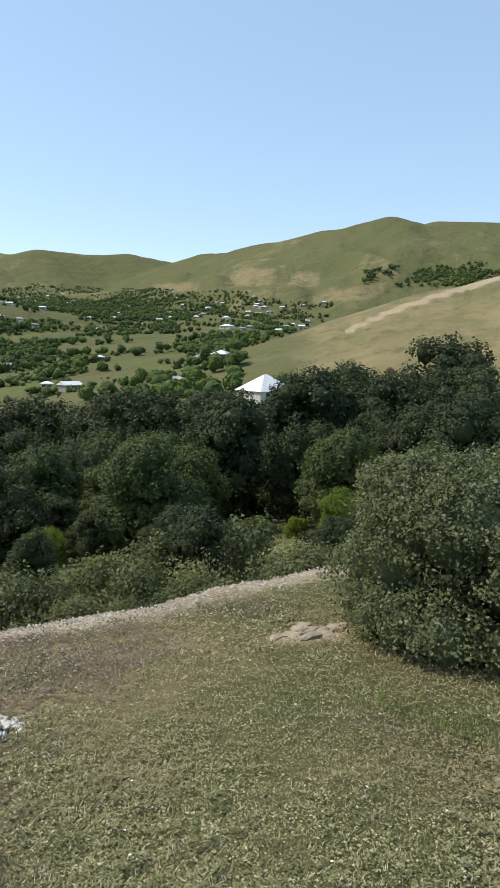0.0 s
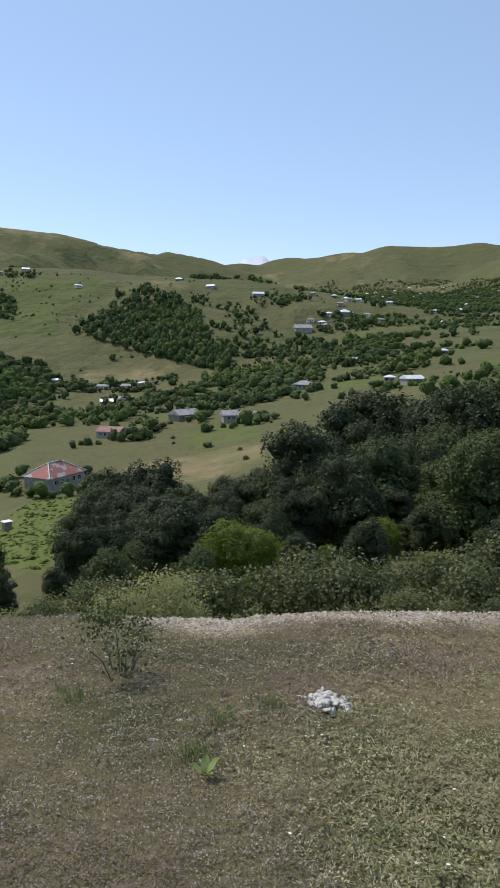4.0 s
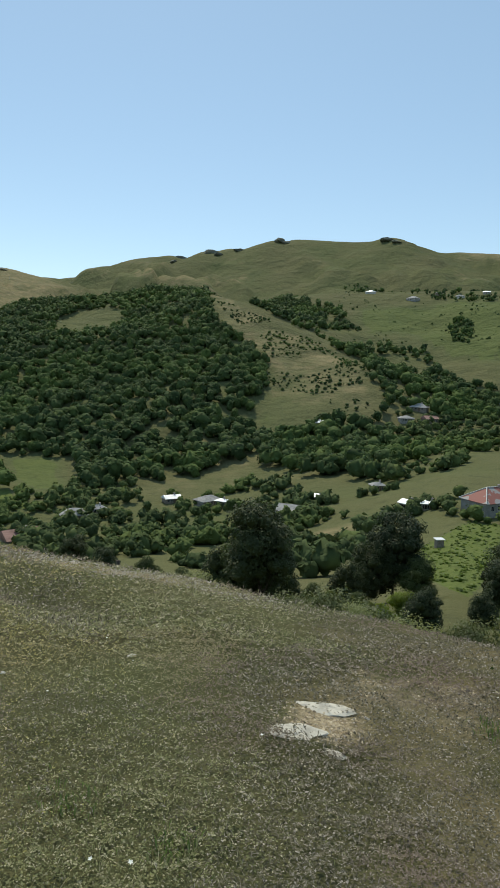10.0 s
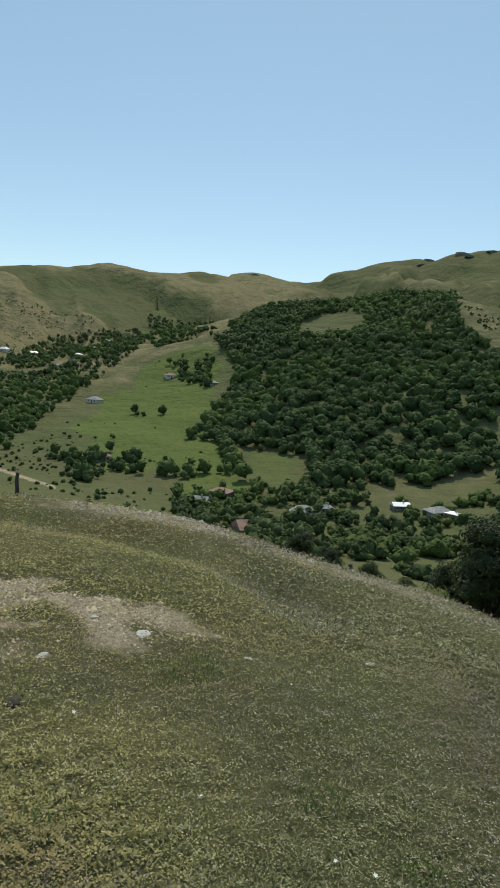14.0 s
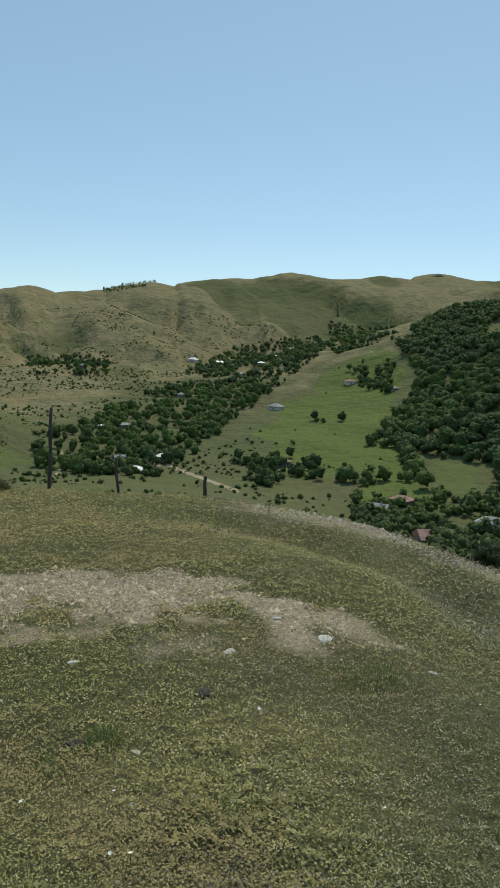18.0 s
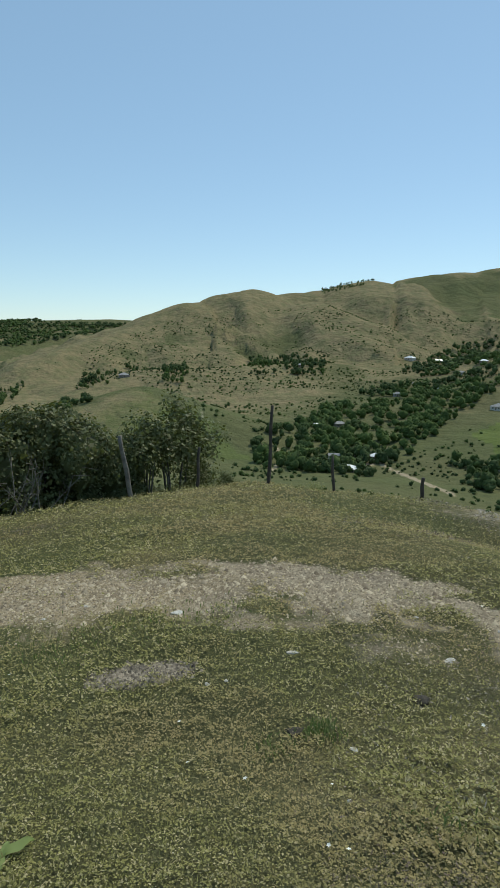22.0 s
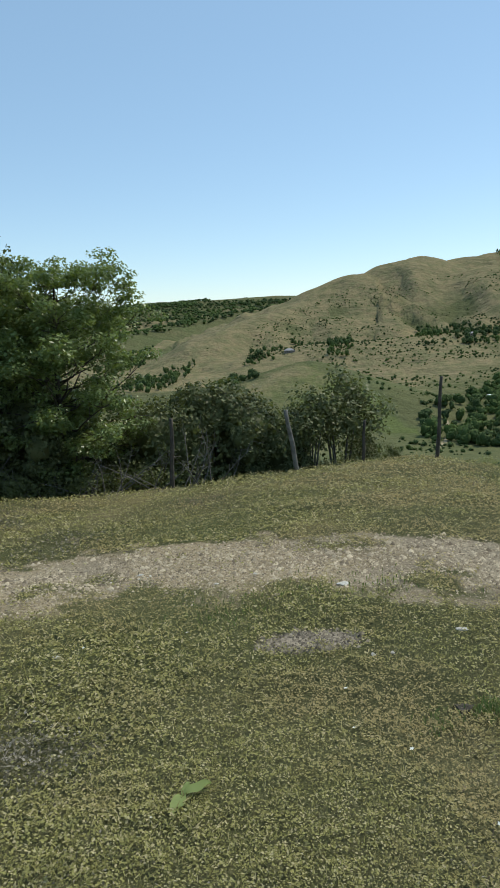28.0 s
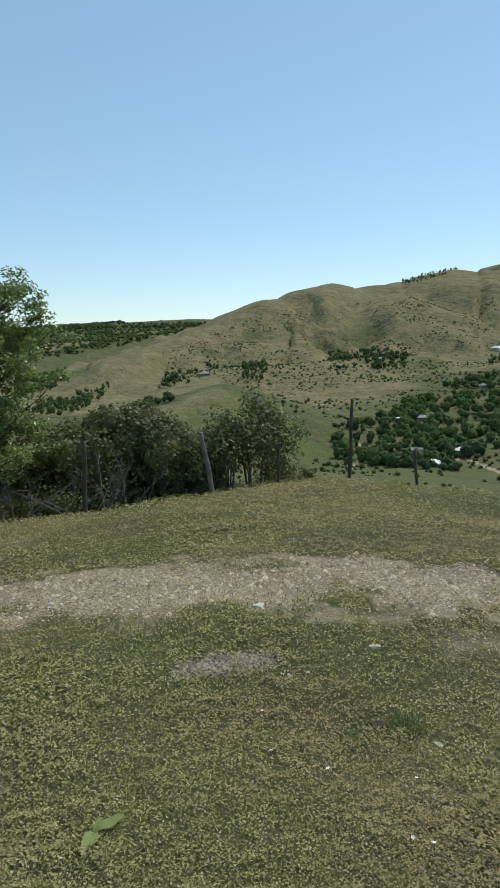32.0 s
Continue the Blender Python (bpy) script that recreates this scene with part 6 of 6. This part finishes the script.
for k, (az, r, n, tall, spread) in enumerate(TUFTS):
    p = on_land(az, r)
    blades.append(tuft_blades(500 + k, n, tall, spread) + np.array(p))
V = np.concatenate(blades)
tagged(new("long_grass", mesh_from("long_grass", V, quads(len(V) // 4), TUFT)), "tufts of longer bright green grass in the turf", "grass", kind="stuff")

# the broad-leaved dock plants, the molehill and the small white flowers
DOCK = leaf_material("dock_leaf", (0.22, 0.29, 0.10), (0.28, 0.35, 0.14), 0.5, 0.3)


def broad_leaf(length, width):
    """A blunt oval leaf with a folded midrib and a wavy edge."""
    V, F = [], []
    for i in range(9):
        u = i / 8
        w = width * math.sin(math.pi * min(1.0, u * 0.92 + 0.06)) ** 0.7
        for s in (-1, 0, 1):
            V.append((u * length, s * w * 0.5, 0.018 * math.sin(2.6 * u) + abs(s) * 0.006 * (1 + math.sin(9 * u))))
        if i:
            for s in (0, 1):
                F.append(((i - 1) * 3 + s, (i - 1) * 3 + s + 1, i * 3 + s + 1, i * 3 + s))
    return mesh_from("leaf", np.array(V), np.array(F), DOCK, True)


def dock_plant(az, r, leaves):
    root = new("dock_plant")
    p = on_land(az, r)
    root.matrix_basis = pose(p.x, p.y, p.z + 0.01, 0, 0, az)
    me = broad_leaf(0.115, 0.052)
    for turn, tilt, s in leaves:
        ob = child("leaf", me, root)
        ob.matrix_basis = pose(0, 0, 0, 0, tilt, turn) @ Matrix.Scale(s, 4)
    return tagged(root, "small plant with broad pale green leaves in the turf", "plant", "broad-leaved plants on the lawn")


dock_plant(103.3, 2.26, ((-110, -2, 1.0), (10, -6, 0.95), (60, -12, 0.5)))
dock_plant(123.5, 3.3, ((170, -12, 1.0), (20, -20, 0.9), (-60, -20, 0.7)))
dock_plant(-6.8, 3.0, ((170, -30, 0.8), (20, -40, 0.9), (-60, -30, 0.7), (90, -40, 0.8)))
SOIL = plain("dark_soil", (0.09, 0.075, 0.055), 0.5, 30.0, 1.0, bump=0.01)
for az, r, w in ((77.7, 2.92, 0.1), (66.5, 3.35, 0.09)):
    ob = lay_stone(az, r, w, w * 0.8, 0.035, int(az), "small heap of dark loose soil in the turf", SOIL)
    ob.name = "molehill"
    tagged(ob, category="molehill", group="molehills")
PETAL = plain("white_petal", (0.8, 0.8, 0.72), 0.1, 20, 0.7)
STEM = plain("green_stem", (0.09, 0.13, 0.04), 0.2, 20, 0.7)
rng_fl = random.Random(3)


def flower_mesh():
    V, F = [(0, 0, 0.05)], []
    for k in range(10):
        a = 2 * math.pi * k / 10
        rr = 0.011 if k % 2 else 0.006
        V.append((rr * math.cos(a), rr * math.sin(a), 0.053))
    F = [(0, 1 + k, 1 + (k + 1) % 10) for k in range(10)]
    return mesh_from("petals", np.array(V), np.array(F), PETAL)


petals = flower_mesh()
V, F = tube([(0, 0, -0.01), (0.002, 0, 0.025), (0, 0, 0.05)], [0.0012, 0.001, 0.001], 5)
stalk = mesh_from("stalk", V, F, STEM)
for az, r in [(rng_fl.uniform(-62, -8), rng_fl.uniform(2.2, 4.6)) for _ in range(22)] + [(rng_fl.uniform(0, 122), rng_fl.uniform(2.0, 5.0)) for _ in range(26)]:
    root = new("flower")
    p = on_land(az, r)
    root.matrix_basis = pose(p.x, p.y, p.z, rng_fl.uniform(-20, 20), rng_fl.uniform(-20, 20), rng_fl.uniform(0, 360)) @ Matrix.Scale(rng_fl.uniform(0.6, 1.1), 4)
    child("petals", petals, root), child("stalk", stalk, root)
    tagged(root, "small white flower in the short turf", "flower", "white flowers on the lawn")

# dead branches leaning in the thicket
rng_dead = random.Random(12)
TWIGS = tuple((rng_dead.uniform(96, 112), rng_dead.uniform(10.9, 11.9), rng_dead.choice((-1, 1)) * rng_dead.uniform(20, 62), rng_dead.uniform(0, 180), rng_dead.uniform(0.7, 1.4)) for _ in range(26))
for k, (az, r, tilt, turn, tall) in enumerate(TWIGS + ((100.6, 11.3, 38, 60, 1.3), (98.6, 11.4, -44, 40, 1.2), (103.2, 11.0, 52, 20, 1.1), (105.5, 11.1, -35, 80, 1.2), (96.5, 11.7, 40, 70, 1.0), (102.2, 11.2, -58, 10, 1.4), (118, 11.2, 48, 30, 1.2), (121.5, 11.2, -40, 60, 1.1))):
    rng = np.random.default_rng(600 + k)
    main = [(0.05 * math.sin(3 * u), 0.04 * math.cos(4 * u), u * tall) for u in np.linspace(0, 1, 6)]
    parts = [tube(main, [0.013 * (1 - 0.8 * j / 5) for j in range(6)], 5)]
    for j in range(2, 5):
        a = np.array(main[j])
        parts.append(tube([a, a + unit(rng, 1)[0] * 0.14 + np.array([0, 0, 0.1]), a + unit(rng, 1)[0] * 0.2 + np.array([0, 0, 0.25])], [0.007, 0.004, 0.002], 4))
    V, F = merge(parts)
    p = on_land(az, r, 0.03)
    ob = new("dead_branch", mesh_from("dead_branch", V, F, BARK_GREY, True))
    ob.matrix_basis = pose(p.x, p.y, p.z, 0, tilt, az + turn)
    tagged(ob, "bare grey dead branch leaning in the thicket", "branch", "dead branches along the fence")

# haystacks left on the mown fields
HAY = plain("old_hay", (0.16, 0.105, 0.06), 0.45, 1.5, 1.0, bump=0.15)
for k, (az, el, w) in enumerate(((-48.5, -1.3, 3.0), (-52.7, -1.0, 3.2), (-8.0, -8.8, 1.7), (-8.5, -9.6, 2.0), (-9.9, -8.1, 1.4), (1.3, -10.2, 1.5))):
    spot, r = seen_at(az, el, 70.0)
    V, F = ball(2)
    V = np.stack([V[:, 0] * w * 0.5, V[:, 1] * w * 0.5, np.clip(V[:, 2], -0.35, 1) * w * np.where(V[:, 2] > 0, 0.62, 0.3)], -1) * (1 + 0.13 * np.random.default_rng(k).normal(size=(len(V), 1)))
    ob = new("haystack", mesh_from("haystack", V, F, HAY, True))
    ob.matrix_basis = pose(spot.x, spot.y, spot.z, 0, 0, 50 * k)
    tagged(ob, "weathered brown haystack on a mown field", "haystack", "haystacks")
# thin masts on the skyline
STEEL = plain("mast_steel", (0.3, 0.3, 0.3), 0.3, 1.0, 0.6, 0.5)
for az, tall in ((59.2, 9.0), (59.7, 12.0), (47.0, 9.0)):
    spot, r = seen_at(az, 5.6, 1200.0)
    mast = new("radio_mast")
    mast.matrix_basis = pose(spot.x, spot.y, spot.z - 0.5, 0, 0, az)
    V, F = tube([(0, 0, 0), (0, 0, tall * 0.5), (0, 0, tall)], [0.35, 0.28, 0.12], 6)
    child("pole", mesh_from("pole", V, F, STEEL, True), mast)
    for h in (0.7, 0.85):
        V, F = tube([(-0.9, 0, tall * h), (0.9, 0, tall * h)], [0.08, 0.08], 5)
        child("crossarm", mesh_from("crossarm", V, F, STEEL, True), mast)
    tagged(mast, "thin steel mast standing on the grassy skyline", "mast", "masts on the skyline")

# the far mountain at the valley's end, its pale haze put into the colour
FAR = Nodes("far_haze_tinted_rock")
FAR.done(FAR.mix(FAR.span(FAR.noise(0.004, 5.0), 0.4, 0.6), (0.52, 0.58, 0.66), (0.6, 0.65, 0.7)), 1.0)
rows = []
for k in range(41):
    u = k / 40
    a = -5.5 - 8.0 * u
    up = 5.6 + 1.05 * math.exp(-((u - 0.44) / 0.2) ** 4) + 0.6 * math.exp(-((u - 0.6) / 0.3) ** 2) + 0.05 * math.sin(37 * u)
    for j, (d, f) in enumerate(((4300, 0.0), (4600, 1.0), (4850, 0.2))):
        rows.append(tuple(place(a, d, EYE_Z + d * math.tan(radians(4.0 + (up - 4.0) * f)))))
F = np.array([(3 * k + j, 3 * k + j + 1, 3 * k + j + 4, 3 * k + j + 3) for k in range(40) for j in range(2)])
tagged(new("backdrop", mesh_from("backdrop", np.array(rows), F, FAR.mat, True)), "mountain far beyond the valley, pale blue from painted haze", "mountain", kind="structure")

# rocky knobs on the skyline
ROCK = plain("grey_rock", (0.19, 0.19, 0.14), 0.5, 0.3, 0.95, bump=0.6)
for k, (az, el, w, h) in enumerate(((33.6, 8.2, 22, 12), (31.2, 8.75, 26, 15), (28.9, 9.0, 18, 9), (25.6, 9.8, 24, 16), (25.0, 9.7, 16, 9), (16.9, 10.0, 26, 10), (16.2, 9.8, 20, 8), (47.6, 6.5, 20, 10), (34.2, 7.9, 18, 9), (30.6, 8.6, 16, 8))):
    spot, r = seen_at(az, el - 0.16, 1500.0)
    ob = new("rock_outcrop", stone_mesh(300 + k, (w * 2.2, w * 1.6, h * 1.25), ROCK))
    ob.matrix_basis = pose(spot.x, spot.y, spot.z - 0.02 * h, 0, 0, az + 12 * k)
    tagged(ob, "dark grey rock outcrop on the grassy ridge", "rock", "rock outcrops on the ridge")
